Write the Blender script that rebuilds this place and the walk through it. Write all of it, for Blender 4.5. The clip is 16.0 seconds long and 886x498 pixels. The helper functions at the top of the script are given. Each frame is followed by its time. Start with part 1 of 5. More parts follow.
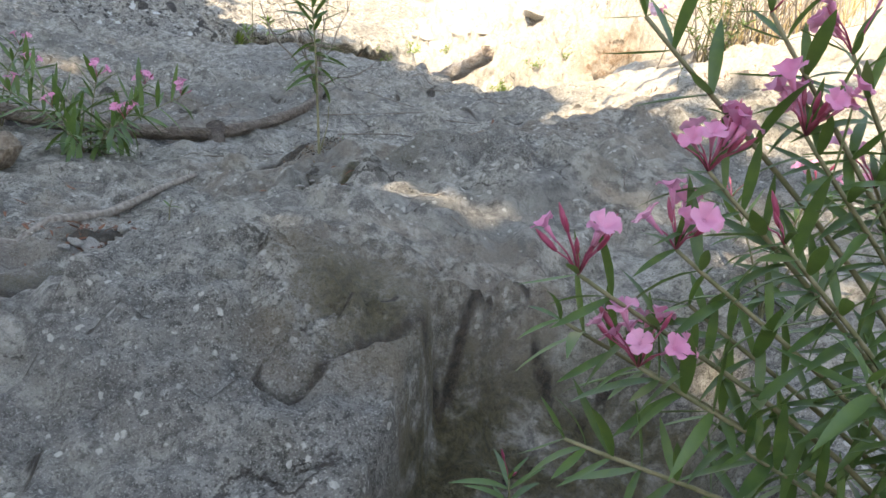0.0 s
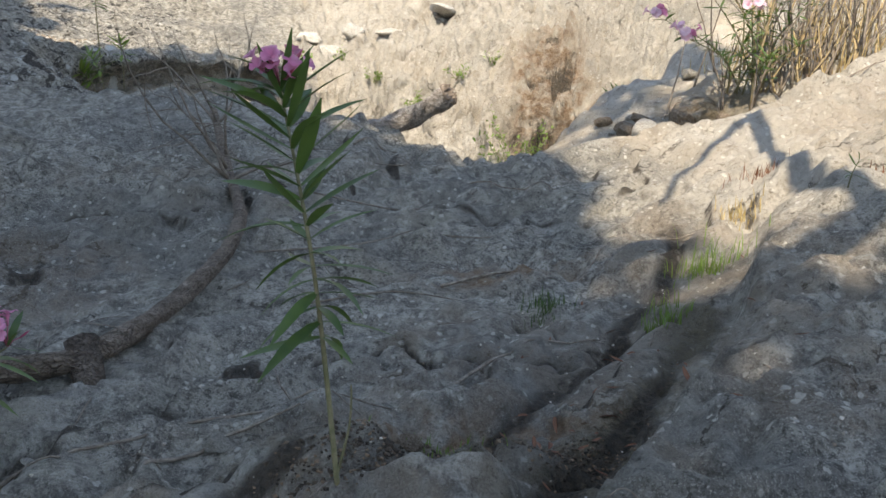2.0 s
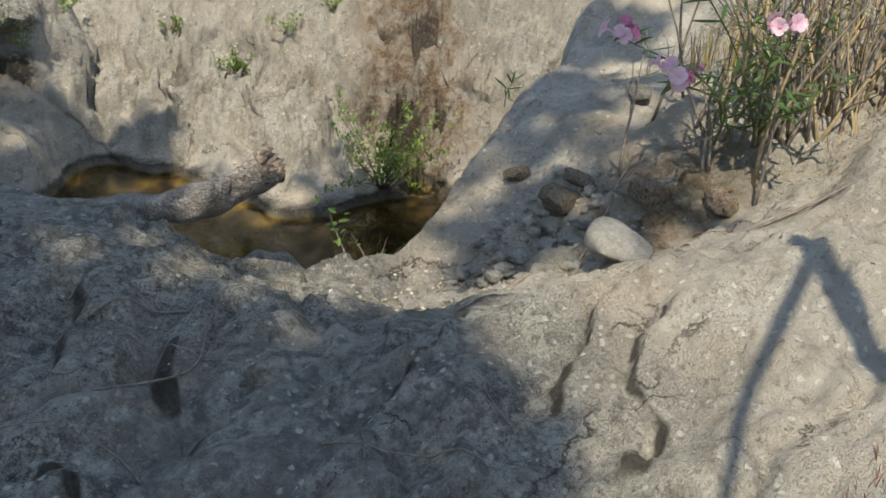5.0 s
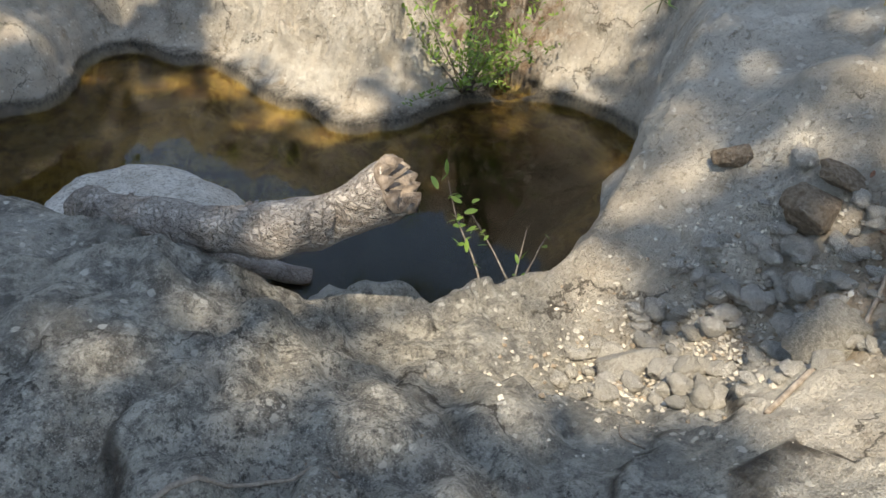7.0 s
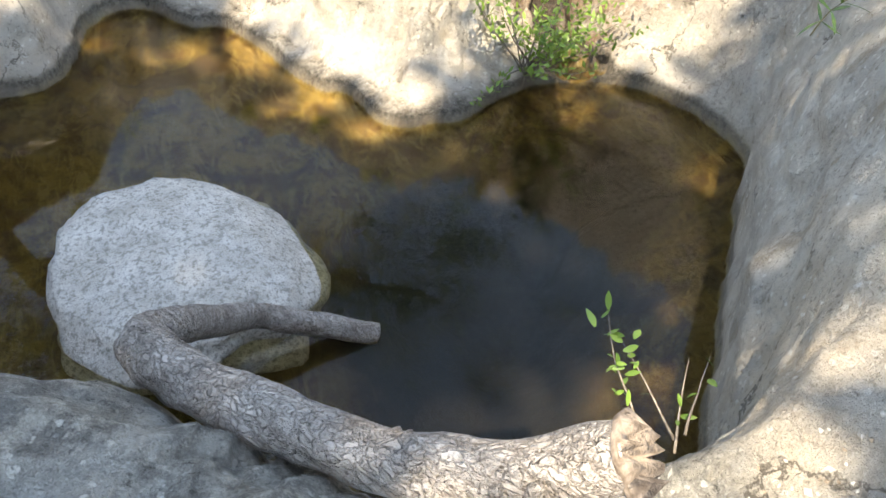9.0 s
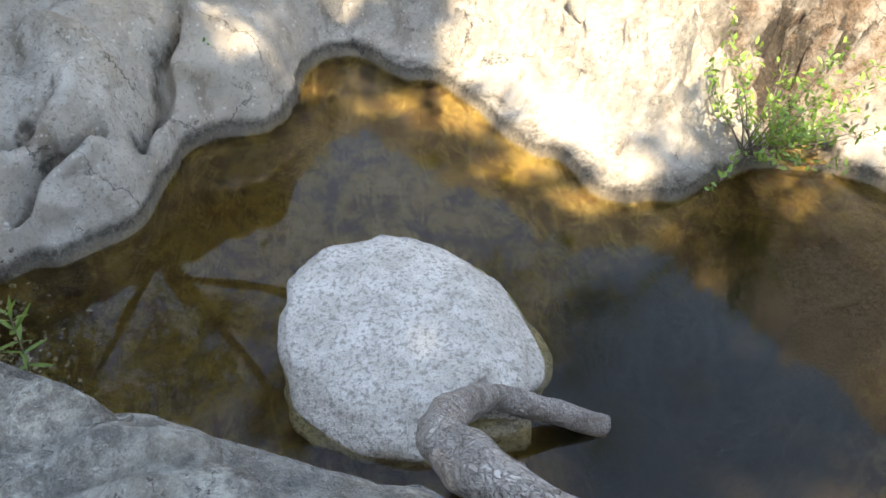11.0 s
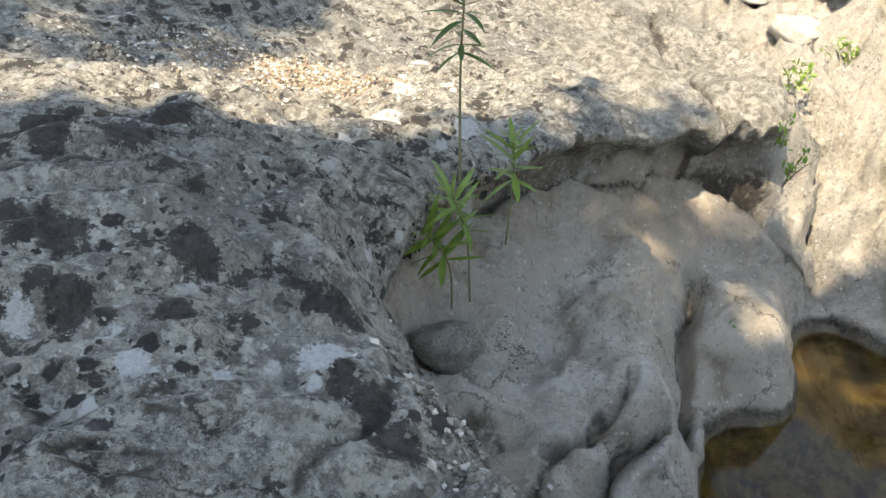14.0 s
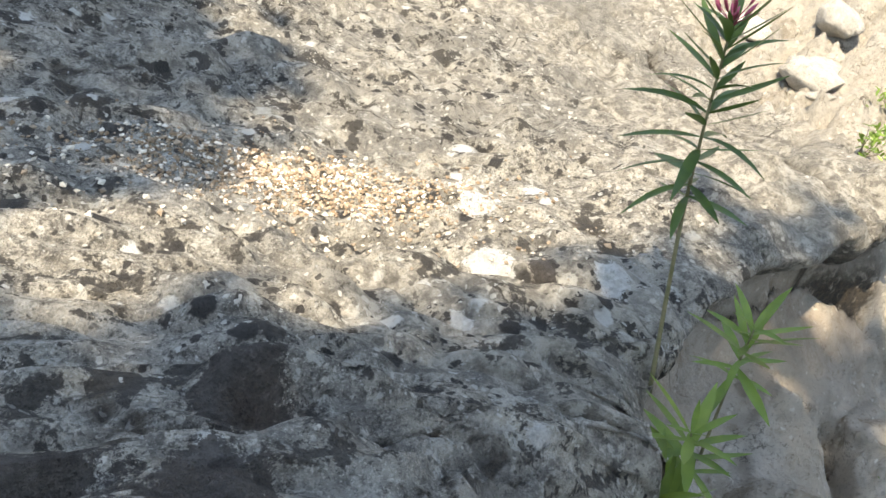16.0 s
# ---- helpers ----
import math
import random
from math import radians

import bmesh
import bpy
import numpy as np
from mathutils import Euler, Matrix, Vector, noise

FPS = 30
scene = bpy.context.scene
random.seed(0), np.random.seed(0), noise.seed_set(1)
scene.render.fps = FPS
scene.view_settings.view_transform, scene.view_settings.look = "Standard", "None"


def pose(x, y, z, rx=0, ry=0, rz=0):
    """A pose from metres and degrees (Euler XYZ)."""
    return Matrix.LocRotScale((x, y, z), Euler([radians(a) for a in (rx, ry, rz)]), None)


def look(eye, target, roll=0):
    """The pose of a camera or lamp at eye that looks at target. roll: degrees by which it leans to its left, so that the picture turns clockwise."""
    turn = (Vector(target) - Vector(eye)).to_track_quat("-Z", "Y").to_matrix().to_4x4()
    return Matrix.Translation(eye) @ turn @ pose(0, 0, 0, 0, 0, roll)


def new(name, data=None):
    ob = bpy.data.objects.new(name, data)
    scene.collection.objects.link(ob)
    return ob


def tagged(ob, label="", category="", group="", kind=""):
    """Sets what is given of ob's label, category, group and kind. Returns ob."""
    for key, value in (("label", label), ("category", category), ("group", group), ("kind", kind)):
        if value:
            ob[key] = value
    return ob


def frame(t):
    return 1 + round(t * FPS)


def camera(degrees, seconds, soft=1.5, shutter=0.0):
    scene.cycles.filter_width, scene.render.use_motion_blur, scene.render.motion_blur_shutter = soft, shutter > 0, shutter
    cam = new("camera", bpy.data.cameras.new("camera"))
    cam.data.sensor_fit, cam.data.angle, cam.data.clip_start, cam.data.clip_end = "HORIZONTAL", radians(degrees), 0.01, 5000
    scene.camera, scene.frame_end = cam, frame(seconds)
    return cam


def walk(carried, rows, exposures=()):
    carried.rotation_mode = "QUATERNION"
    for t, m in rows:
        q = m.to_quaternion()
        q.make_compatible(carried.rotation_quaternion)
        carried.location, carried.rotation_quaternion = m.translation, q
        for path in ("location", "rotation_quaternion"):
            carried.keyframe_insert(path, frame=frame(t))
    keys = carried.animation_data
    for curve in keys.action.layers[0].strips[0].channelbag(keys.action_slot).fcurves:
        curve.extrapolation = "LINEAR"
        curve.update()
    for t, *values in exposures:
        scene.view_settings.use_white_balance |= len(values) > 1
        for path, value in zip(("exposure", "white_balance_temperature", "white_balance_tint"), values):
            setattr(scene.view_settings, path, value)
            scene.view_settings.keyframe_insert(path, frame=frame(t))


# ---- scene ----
cam = camera(56.0, 16.0)
METRES, EYE, TILT, LEAN, TURN = 14.0, 1.88, -14.4, -4.6, 0.0
ROWS = [
    (0.0, 0.0, 0.0, 0.0, -0.0, 0.0, 0.0),
    (0.5, -0.0356, 0.0529, 0.0149, -1.78, -0.33, 3.61),
    (1.0, -0.0455, 0.0968, 0.0329, -4.2, -1.73, 5.8),
    (1.5, -0.0466, 0.1406, 0.0566, -6.95, -2.25, 4.93),
    (2.0, -0.0481, 0.1724, 0.083, -9.06, -2.49, 4.92),
    (2.5, -0.0423, 0.2004, 0.1056, -12.63, -4.26, 4.85),
    (3.0, -0.0334, 0.2284, 0.1328, -17.68, -5.18, 4.82),
    (3.5, -0.0249, 0.2566, 0.1445, -25.34, -6.43, 6.08),
    (4.0, -0.0109, 0.29, 0.154, -25.24, -7.57, 5.84),
    (4.5, -0.0028, 0.3258, 0.1621, -21.77, -9.31, 5.56),
    (7.0, -0.0018, 0.4733, 0.2002, -18.2, -22.85, 6.44),
    (7.5, -0.0054, 0.5063, 0.2083, -18.82, -25.79, 5.82),
    (8.0, -0.0093, 0.5286, 0.2207, -19.09, -29.06, 5.13),
    (10.5, -0.0371, 0.5731, 0.2445, -18.0, -30.73, 4.6),
    (11.0, -0.0557, 0.582, 0.2475, -10.06, -27.34, 2.76),
    (11.5, -0.0732, 0.5994, 0.2512, -0.72, -26.94, 0.47),
    (12.0, -0.0941, 0.6126, 0.2597, 4.19, -23.15, -1.39),
    (12.5, -0.1272, 0.6143, 0.2625, 5.43, -17.4, -0.26),
    (13.0, -0.1568, 0.6132, 0.2678, 4.06, -14.17, 0.52),
    (13.5, -0.1813, 0.6246, 0.271, 6.31, -13.86, 2.21),
    (14.0, -0.1994, 0.6354, 0.2759, 2.86, -12.65, 2.8),
    (14.5, -0.2211, 0.6475, 0.28, -0.44, -13.54, 3.25),
    (15.0, -0.2374, 0.6697, 0.2824, -3.31, -15.38, 2.74),
    (15.5, -0.2573, 0.7178, 0.2947, -5.89, -17.44, 2.1),
    (16.0, -0.2782, 0.7568, 0.3095, -9.33, -13.79, 2.77),
]
walk(cam, [(t, pose(0, 0, EYE, TILT, LEAN, TURN) @ pose(METRES * x, METRES * y, METRES * z, 90 + pitch, roll, yaw)) for t, x, y, z, yaw, pitch, roll in ROWS],
     [(0.0, 2.4, 9900, 13), (1.0, 2.3, 9900, 13), (1.5, 1.85, 9200, 12), (2.5, 1.22, 8700, 10), (3.5, 0.9, 8100, 7), (4.5, 0.85, 8200, 6), (7.0, 1.5, 9000, 9), (8.0, 2.0, 9100, 9), (10.5, 2.7, 9500, 11), (11.5, 2.5, 9600, 11), (13.0, 2.05, 9700, 10), (16.0, 1.95, 9300, 10)])

# ---- daylight: a high sun from behind and to one side, and the sky ----
SUN_ELEVATION, SUN_HEADING = 58.0, 28.0   # the light travels ahead (+y), turned this far towards +x
sun_way = Vector((math.sin(radians(SUN_HEADING)) * math.cos(radians(SUN_ELEVATION)),
                  math.cos(radians(SUN_HEADING)) * math.cos(radians(SUN_ELEVATION)), -math.sin(radians(SUN_ELEVATION))))
world = bpy.data.worlds.new("world")
scene.world = world
world.use_nodes = True
wn = world.node_tree.nodes
sky = wn.new("ShaderNodeTexSky")
sky.sky_type, sky.sun_disc = "NISHITA", False
sky.air_density, sky.dust_density, sky.ozone_density = 1.0, 0.3, 1.8
sky.sun_elevation, sky.sun_rotation = radians(SUN_ELEVATION), radians(180 + SUN_HEADING)
world.node_tree.links.new(sky.outputs["Color"], wn["Background"].inputs["Color"])
wn["Background"].inputs["Strength"].default_value = 0.15
sun = new("sun", bpy.data.lights.new("sun", "SUN"))
sun.data.energy, sun.data.angle, sun.data.color = 2.8, radians(0.53), (1.0, 0.98, 0.95)
sun.matrix_world = look((0, 0, 30), Vector((0, 0, 30)) + sun_way)

# ---- materials ----
class Nodes:
    """A small hand for node materials."""
    def __init__(self, name):
        self.mat = bpy.data.materials.new(name)
        self.mat.use_nodes = True
        self.t = self.mat.node_tree
        self.bsdf = self.t.nodes["Principled BSDF"]
        self.pos = self.t.nodes.new("ShaderNodeNewGeometry").outputs["Position"]

    def node(self, kind, **values):
        n = self.t.nodes.new(kind)
        for k, v in values.items():
            self.put(v, n.inputs[k])
        return n

    def put(self, v, socket):
        if isinstance(v, bpy.types.NodeSocket):
            self.t.links.new(v, socket)
        elif isinstance(v, tuple) and len(v) == 3 and socket.type == "RGBA":
            socket.default_value = (*v, 1)
        else:
            socket.default_value = v

    def scaled(self, v, scale):
        n = self.t.nodes.new("ShaderNodeVectorMath")
        n.operation = "MULTIPLY"
        self.put(v, n.inputs[0])
        n.inputs[1].default_value = scale
        return n.outputs[0]

    def noise(self, scale, detail=4, rough=0.55, at=None, warp=0.0):
        n = self.node("ShaderNodeTexNoise", Vector=at or self.pos, Scale=scale, Detail=detail, Roughness=rough, Distortion=warp)
        return n.outputs["Fac"]

    def cells(self, scale, at=None, jitter=1.0, feature="F1"):
        n = self.t.nodes.new("ShaderNodeTexVoronoi")
        n.feature = feature
        self.put(at or self.pos, n.inputs["Vector"])
        n.inputs["Scale"].default_value, n.inputs["Randomness"].default_value = scale, jitter
        return n

    def ramp(self, v, a, b, lo=0.0, hi=1.0):
        n = self.t.nodes.new("ShaderNodeMapRange")
        n.interpolation_type = "SMOOTHSTEP"
        for k, q in zip(range(5), (v, a, b, lo, hi)):
            self.put(q, n.inputs[k])
        return n.outputs[0]

    def mix(self, f, a, b, how="MIX"):
        n = self.t.nodes.new("ShaderNodeMix")
        n.data_type, n.blend_type = "RGBA", how
        self.put(f, n.inputs[0]), self.put(a, n.inputs[6]), self.put(b, n.inputs[7])
        return n.outputs[2]

    def math(self, how, a, b):
        n = self.t.nodes.new("ShaderNodeMath")
        n.operation = how
        self.put(a, n.inputs[0]), self.put(b, n.inputs[1])
        return n.outputs[0]

    def mask(self, name):
        n = self.t.nodes.new("ShaderNodeAttribute")
        n.attribute_name = name
        return n.outputs["Fac"]

    def random(self):
        return self.t.nodes.new("ShaderNodeObjectInfo").outputs["Random"]

    def island(self):
        return self.t.nodes.new("ShaderNodeNewGeometry").outputs["Random Per Island"]

    def local(self):
        return self.t.nodes.new("ShaderNodeTexCoord").outputs["Object"]

    def bump(self, height, strength, distance, below=None):
        n = self.node("ShaderNodeBump", Height=height, Strength=strength, Distance=distance)
        if below is not None:
            self.put(below, n.inputs["Normal"])
        return n.outputs[0]

    def done(self, colour, rough=0.8, normal=None, **more):
        self.put(colour, self.bsdf.inputs["Base Color"])
        self.put(rough, self.bsdf.inputs["Roughness"])
        if normal is not None:
            self.put(normal, self.bsdf.inputs["Normal"])
        for k, v in more.items():
            self.put(v, self.bsdf.inputs[k.replace("_", " ")])
        return self.mat


def rock_material(name, zoned, paleness=(0.1, 0.95)):
    """Weathered grey limestone; on the big rock: pale where floods wash it, lichen-spotted, mossy or rusty by zone,
    with shade painted into hollows.
    """
    m = Nodes(name)
    at = m.pos if zoned else m.local()
    big, mid = m.noise(0.9, 5, 0.6, at, 0.4), m.noise(5.5, 6, 0.65, at, 0.3)
    fine, grit = m.noise(38, 5, 0.7, at), m.noise(150, 3, 0.7, at)
    lumps = m.noise(14, 6, 0.7, at, 0.1)
    worn = m.ramp(m.noise(0.75, 4, 0.6, at), 0.40, 0.62, 0.25, 1.0)
    grey = m.mix(m.ramp(lumps, 0.40, 0.60), (0.17, 0.16, 0.142), (0.48, 0.455, 0.40))
    grey = m.mix(m.ramp(mid, 0.44, 0.62, 0, 0.65), grey, (0.36, 0.335, 0.28))
    grey = m.mix(m.ramp(big, 0.48, 0.60, 0, 0.6), grey, (0.17, 0.168, 0.157))
    grey = m.mix(m.ramp(m.noise(2.3, 6, 0.7, at, 0.6), 0.54, 0.64, 0, 0.5), grey, (0.50, 0.485, 0.44))
    grey = m.mix(m.math("MULTIPLY", worn, m.ramp(fine, 0.52, 0.62, 0, 0.8)), grey, (0.07, 0.068, 0.062))
    grey = m.mix(m.math("MULTIPLY", worn, m.ramp(grit, 0.55, 0.63, 0, 0.6)), grey, (0.62, 0.605, 0.55))
    grey = m.mix(m.math("MULTIPLY", worn, m.ramp(m.noise(80, 3, 0.7, at), 0.55, 0.62, 0, 0.6)), grey, (0.045, 0.041, 0.036))
    if not zoned:
        pale = m.mix(m.ramp(mid, 0.35, 0.7), (0.52, 0.49, 0.44), (0.76, 0.74, 0.70))
        colour = m.mix(m.ramp(m.random(), 0.0, 1.0, *paleness), grey, pale)
        colour = m.mix(m.ramp(fine, 0.50, 0.60, 0, 0.6), colour, (0.17, 0.155, 0.13))
        colour = m.mix(m.ramp(grit, 0.55, 0.63, 0, 0.6), colour, (0.10, 0.092, 0.08))
        colour = m.mix(m.ramp(lumps, 0.6, 0.7, 0, 0.35), colour, (0.27, 0.25, 0.22))
        return m.done(colour, 0.85, m.bump(fine, 0.8, 0.012, m.bump(m.math("ADD", lumps, mid), 0.7, 0.03)))
    cream = m.mix(m.ramp(mid, 0.3, 0.7), (0.50, 0.455, 0.39), (0.67, 0.635, 0.57))
    cream = m.mix(m.ramp(big, 0.45, 0.7, 0, 0.7), cream, (0.58, 0.485, 0.37))
    cream = m.mix(m.ramp(lumps, 0.56, 0.66, 0, 0.5), cream, (0.40, 0.335, 0.255))
    cream = m.mix(m.math("MULTIPLY", worn, m.ramp(fine, 0.55, 0.64, 0, 0.6)), cream, (0.2, 0.165, 0.125))
    cream = m.mix(m.ramp(m.noise(1.9, 6, 0.7, at, 0.3), 0.52, 0.64, 0, 0.5), cream, (0.37, 0.35, 0.31))
    cream = m.mix(m.ramp(m.noise(3.3, 6, 0.7, m.scaled(at, (1, 1, 0.35)), 0.2), 0.56, 0.66, 0, 0.6), cream, (0.30, 0.235, 0.165))
    # small pits in drifts, their shade painted as dark colour, and chips of bare pale stone
    drift = m.ramp(m.noise(2.1, 5, 0.65, at, 0.5), 0.42, 0.60)
    pock = m.ramp(m.noise(24, 9, 0.82, at, 0.25), 0.565, 0.61)
    holes = m.math("MULTIPLY", pock, drift)
    loose = m.node("ShaderNodeVectorMath")
    loose.operation = "ADD"
    m.put(at, loose.inputs[0])
    m.put(m.scaled(m.node("ShaderNodeTexNoise", Vector=at, Scale=45.0, Detail=4.0).outputs["Color"], (0.03, 0.03, 0.03)), loose.inputs[1])
    chips = m.cells(26.0, loose.outputs[0])
    chip = m.math("MULTIPLY", m.ramp(chips.outputs["Distance"], 0.34, 0.22), m.ramp(m.node("ShaderNodeSeparateColor", Color=chips.outputs["Color"]).outputs[1], 0.36, 0.32))
    chip = m.math("MULTIPLY", chip, m.ramp(m.noise(3.1, 4, 0.6, at), 0.42, 0.56, 0.15, 0.9))
    grey = m.mix(chip, grey, (0.62, 0.60, 0.545))
    grey = m.mix(m.math("MULTIPLY", holes, 0.85), grey, (0.04, 0.036, 0.031))
    cream = m.mix(m.math("MULTIPLY", chip, 0.8), cream, (0.80, 0.78, 0.72))
    cream = m.mix(m.math("MULTIPLY", holes, 0.55), cream, (0.13, 0.10, 0.072))
    colour = m.mix(m.mask("washed"), grey, cream)
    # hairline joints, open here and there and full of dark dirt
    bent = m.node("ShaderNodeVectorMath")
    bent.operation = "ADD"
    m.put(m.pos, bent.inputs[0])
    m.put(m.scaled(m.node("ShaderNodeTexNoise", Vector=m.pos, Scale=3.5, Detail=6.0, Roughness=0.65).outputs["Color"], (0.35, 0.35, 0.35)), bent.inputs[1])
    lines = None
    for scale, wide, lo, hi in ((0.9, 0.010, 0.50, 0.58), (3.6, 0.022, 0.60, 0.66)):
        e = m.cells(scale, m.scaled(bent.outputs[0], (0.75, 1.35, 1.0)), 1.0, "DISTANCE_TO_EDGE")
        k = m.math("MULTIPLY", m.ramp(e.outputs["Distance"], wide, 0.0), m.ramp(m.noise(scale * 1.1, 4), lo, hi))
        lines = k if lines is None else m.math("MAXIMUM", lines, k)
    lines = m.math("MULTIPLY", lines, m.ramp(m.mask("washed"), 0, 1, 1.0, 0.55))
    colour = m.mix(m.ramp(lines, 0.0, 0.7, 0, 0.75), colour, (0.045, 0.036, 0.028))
    rust_and_shade = m.mix(m.ramp(fine, 0.4, 0.65), (0.20, 0.12, 0.07), (0.36, 0.27, 0.19))
    colour = m.mix(m.math("MULTIPLY", m.mask("rust_and_shade"), m.ramp(mid, 0.35, 0.6)), colour, rust_and_shade)
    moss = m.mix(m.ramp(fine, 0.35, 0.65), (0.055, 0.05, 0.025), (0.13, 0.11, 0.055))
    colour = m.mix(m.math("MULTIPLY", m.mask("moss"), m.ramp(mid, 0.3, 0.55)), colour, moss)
    # dark brown mask: dirt in seams, and shade put into the colour of hollows
    dirt_and_shade = m.math("MULTIPLY", m.mask("dirt_and_shade"), m.ramp(lumps, 0.32, 0.55, 0.35, 1.0))
    colour = m.mix(m.ramp(dirt_and_shade, 0.1, 0.7, 0, 0.92), colour, m.mix(m.ramp(fine, 0.4, 0.65), (0.026, 0.021, 0.016), (0.085, 0.066, 0.047)))
    # crusts of lichen: black and chalk-white blotches with ragged rims
    ragged = m.node("ShaderNodeVectorMath", **{})
    ragged.operation = "ADD"
    wob = m.node("ShaderNodeTexNoise", Vector=m.pos, Scale=26.0, Detail=3.0)
    m.put(m.pos, ragged.inputs[0])
    m.put(m.scaled(wob.outputs["Color"], (0.06, 0.06, 0.06)), ragged.inputs[1])
    crust = m.mask("lichen")
    patchy = m.ramp(m.noise(2.6, 4), 0.38, 0.58)
    colour = m.mix(m.math("MULTIPLY", crust, m.ramp(m.noise(5.5, 8, 0.72, None, 0.15), 0.55, 0.58, 0, 0.9)), colour, (0.038, 0.035, 0.032))
    colour = m.mix(m.math("MULTIPLY", crust, m.ramp(m.noise(9, 7, 0.72, None, 0.1), 0.57, 0.63, 0, 0.75)), colour, (0.56, 0.555, 0.51))
    for scale, size, tone, share in ((9.0, 0.30, (0.035, 0.033, 0.032), 0.45), (21.0, 0.26, (0.045, 0.042, 0.04), 0.6),
                                     (7.0, 0.22, (0.62, 0.63, 0.61), 0.30), (30.0, 0.22, (0.55, 0.55, 0.52), 0.45)):
        v = m.cells(scale, ragged.outputs[0])
        dot = m.ramp(v.outputs["Distance"], size + 0.04, size - 0.04)
        chosen = m.node("ShaderNodeSeparateColor", Color=v.outputs["Color"]).outputs[0]
        chosen = m.ramp(chosen, share + 0.03, share - 0.03)
        k = m.math("MULTIPLY", m.math("MULTIPLY", dot, chosen), m.math("MULTIPLY", crust, m.ramp(patchy, 0.0, 1.0, 0.35, 1.0)))
        colour = m.mix(k, colour, tone)
    edge = m.math("SUBTRACT", m.math("MULTIPLY", m.noise(15, 9, 0.82, None, 0.3), 2.2), 0.55)
    colour = m.mix(m.ramp(m.math("SUBTRACT", m.mask("soot"), edge), -0.05, 0.03, 0, 0.9), colour, m.mix(m.ramp(fine, 0.4, 0.65), (0.026, 0.022, 0.021), (0.062, 0.053, 0.05)))
    colour = m.mix(m.ramp(m.math("SUBTRACT", m.mask("chalk"), edge), -0.05, 0.02, 0, 0.95), colour, m.mix(m.ramp(fine, 0.4, 0.65), (0.66, 0.67, 0.66), (0.52, 0.53, 0.51)))
    # a wet, dark band where the pool stands
    sep = m.node("ShaderNodeSeparateXYZ", Vector=m.pos)
    bed = m.mask("bed")
    silt = m.mix(m.ramp(mid, 0.35, 0.65), (0.10, 0.05, 0.010), (0.27, 0.19, 0.055))
    silt = m.mix(m.ramp(m.noise(9, 6, 0.75, m.scaled(m.pos, (1.0, 0.28, 1)), 1.4), 0.47, 0.62, 0, 0.7), silt, (0.36, 0.28, 0.115))
    silt = m.mix(m.ramp(m.noise(30, 6, 0.8), 0.54, 0.62, 0, 0.55), silt, (0.05, 0.03, 0.008))
    silt = m.mix(m.ramp(m.noise(1.6, 5, 0.6, None, 1.0), 0.50, 0.66, 0, 0.75), silt, (0.03, 0.012, 0.003))
    # bed painted near-black in the deep, standing in for light the water swallows
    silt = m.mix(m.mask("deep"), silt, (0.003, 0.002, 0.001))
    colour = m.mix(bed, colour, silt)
    wet = m.ramp(m.math("ADD", sep.outputs[2], m.math("MULTIPLY", mid, 0.06)), 0.165, 0.10)
    rim = m.math("MULTIPLY", m.math("MULTIPLY", wet, m.ramp(bed, 1.0, 0.0)), m.ramp(fine, 0.3, 0.6, 0.6, 1.0))
    colour = m.mix(rim, colour, (0.045, 0.04, 0.031))
    rough = m.ramp(wet, 0, 1, 0.86, 0.5)
    pits = m.cells(32.0, ragged.outputs[0])
    n = m.bump(mid, 0.9, 0.06)
    n = m.bump(m.ramp(pock, 0, 1, 1, 0), m.math("MULTIPLY", drift, 0.8), 0.03, n)
    n = m.bump(lumps, 1.0, 0.055, n)
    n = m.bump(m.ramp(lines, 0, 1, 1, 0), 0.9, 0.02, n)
    n = m.bump(m.ramp(pits.outputs["Distance"], 0.0, 0.35), m.math("MULTIPLY", m.ramp(bed, 0, 1, 1, 0), m.ramp(crust, 0, 1, 0.3, 0.6)), 0.008, n)
    n = m.bump(m.math("ADD", fine, m.math("MULTIPLY", grit, 0.5)), 1.0, 0.022, n)
    return m.done(colour, rough, n)


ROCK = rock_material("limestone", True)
STONE = rock_material("loose_stone", False, (0.4, 0.9))
PALE_STONE = rock_material("pale_boulder", False, (0.72, 0.72))
DARK_STONE = rock_material("grey_cobble", False, (0.0, 0.15))


def simple(name, a, b, scale, rough=0.7, bump=0.3, size=0.004, stretch=(1, 1, 1), vary=0.25, own=True):
    m = Nodes(name)
    at = m.scaled(m.local() if own else m.pos, stretch)
    n = m.noise(scale, 5, 0.65, at)
    colour = m.mix(m.ramp(n, 0.3, 0.7), a, b)
    colour = m.mix(m.ramp(m.random(), 0, 1, 0, vary), colour, tuple(0.45 * q for q in a))
    return m.done(colour, rough, m.bump(n, bump, size))


def leaf_material(name, a, b, glow):
    m = Nodes(name)
    n = m.noise(25, 3, 0.6, m.local())
    colour = m.mix(m.ramp(m.random(), 0, 1), a, b)
    colour = m.mix(m.ramp(m.island(), 0, 1, 0, 0.5), colour, tuple(0.55 * q for q in a))
    colour = m.mix(m.ramp(n, 0.4, 0.7, 0, 0.35), colour, glow)
    mat = m.done(colour, 0.42, m.bump(n, 0.15, 0.002))
    shine = m.node("ShaderNodeBsdfTranslucent", Color=glow)
    both = m.node("ShaderNodeMixShader", Fac=0.28)
    out = m.t.nodes["Material Output"]
    m.t.links.new(m.bsdf.outputs[0], both.inputs[1]), m.t.links.new(shine.outputs[0], both.inputs[2])
    m.t.links.new(both.outputs[0], out.inputs[0])
    return mat


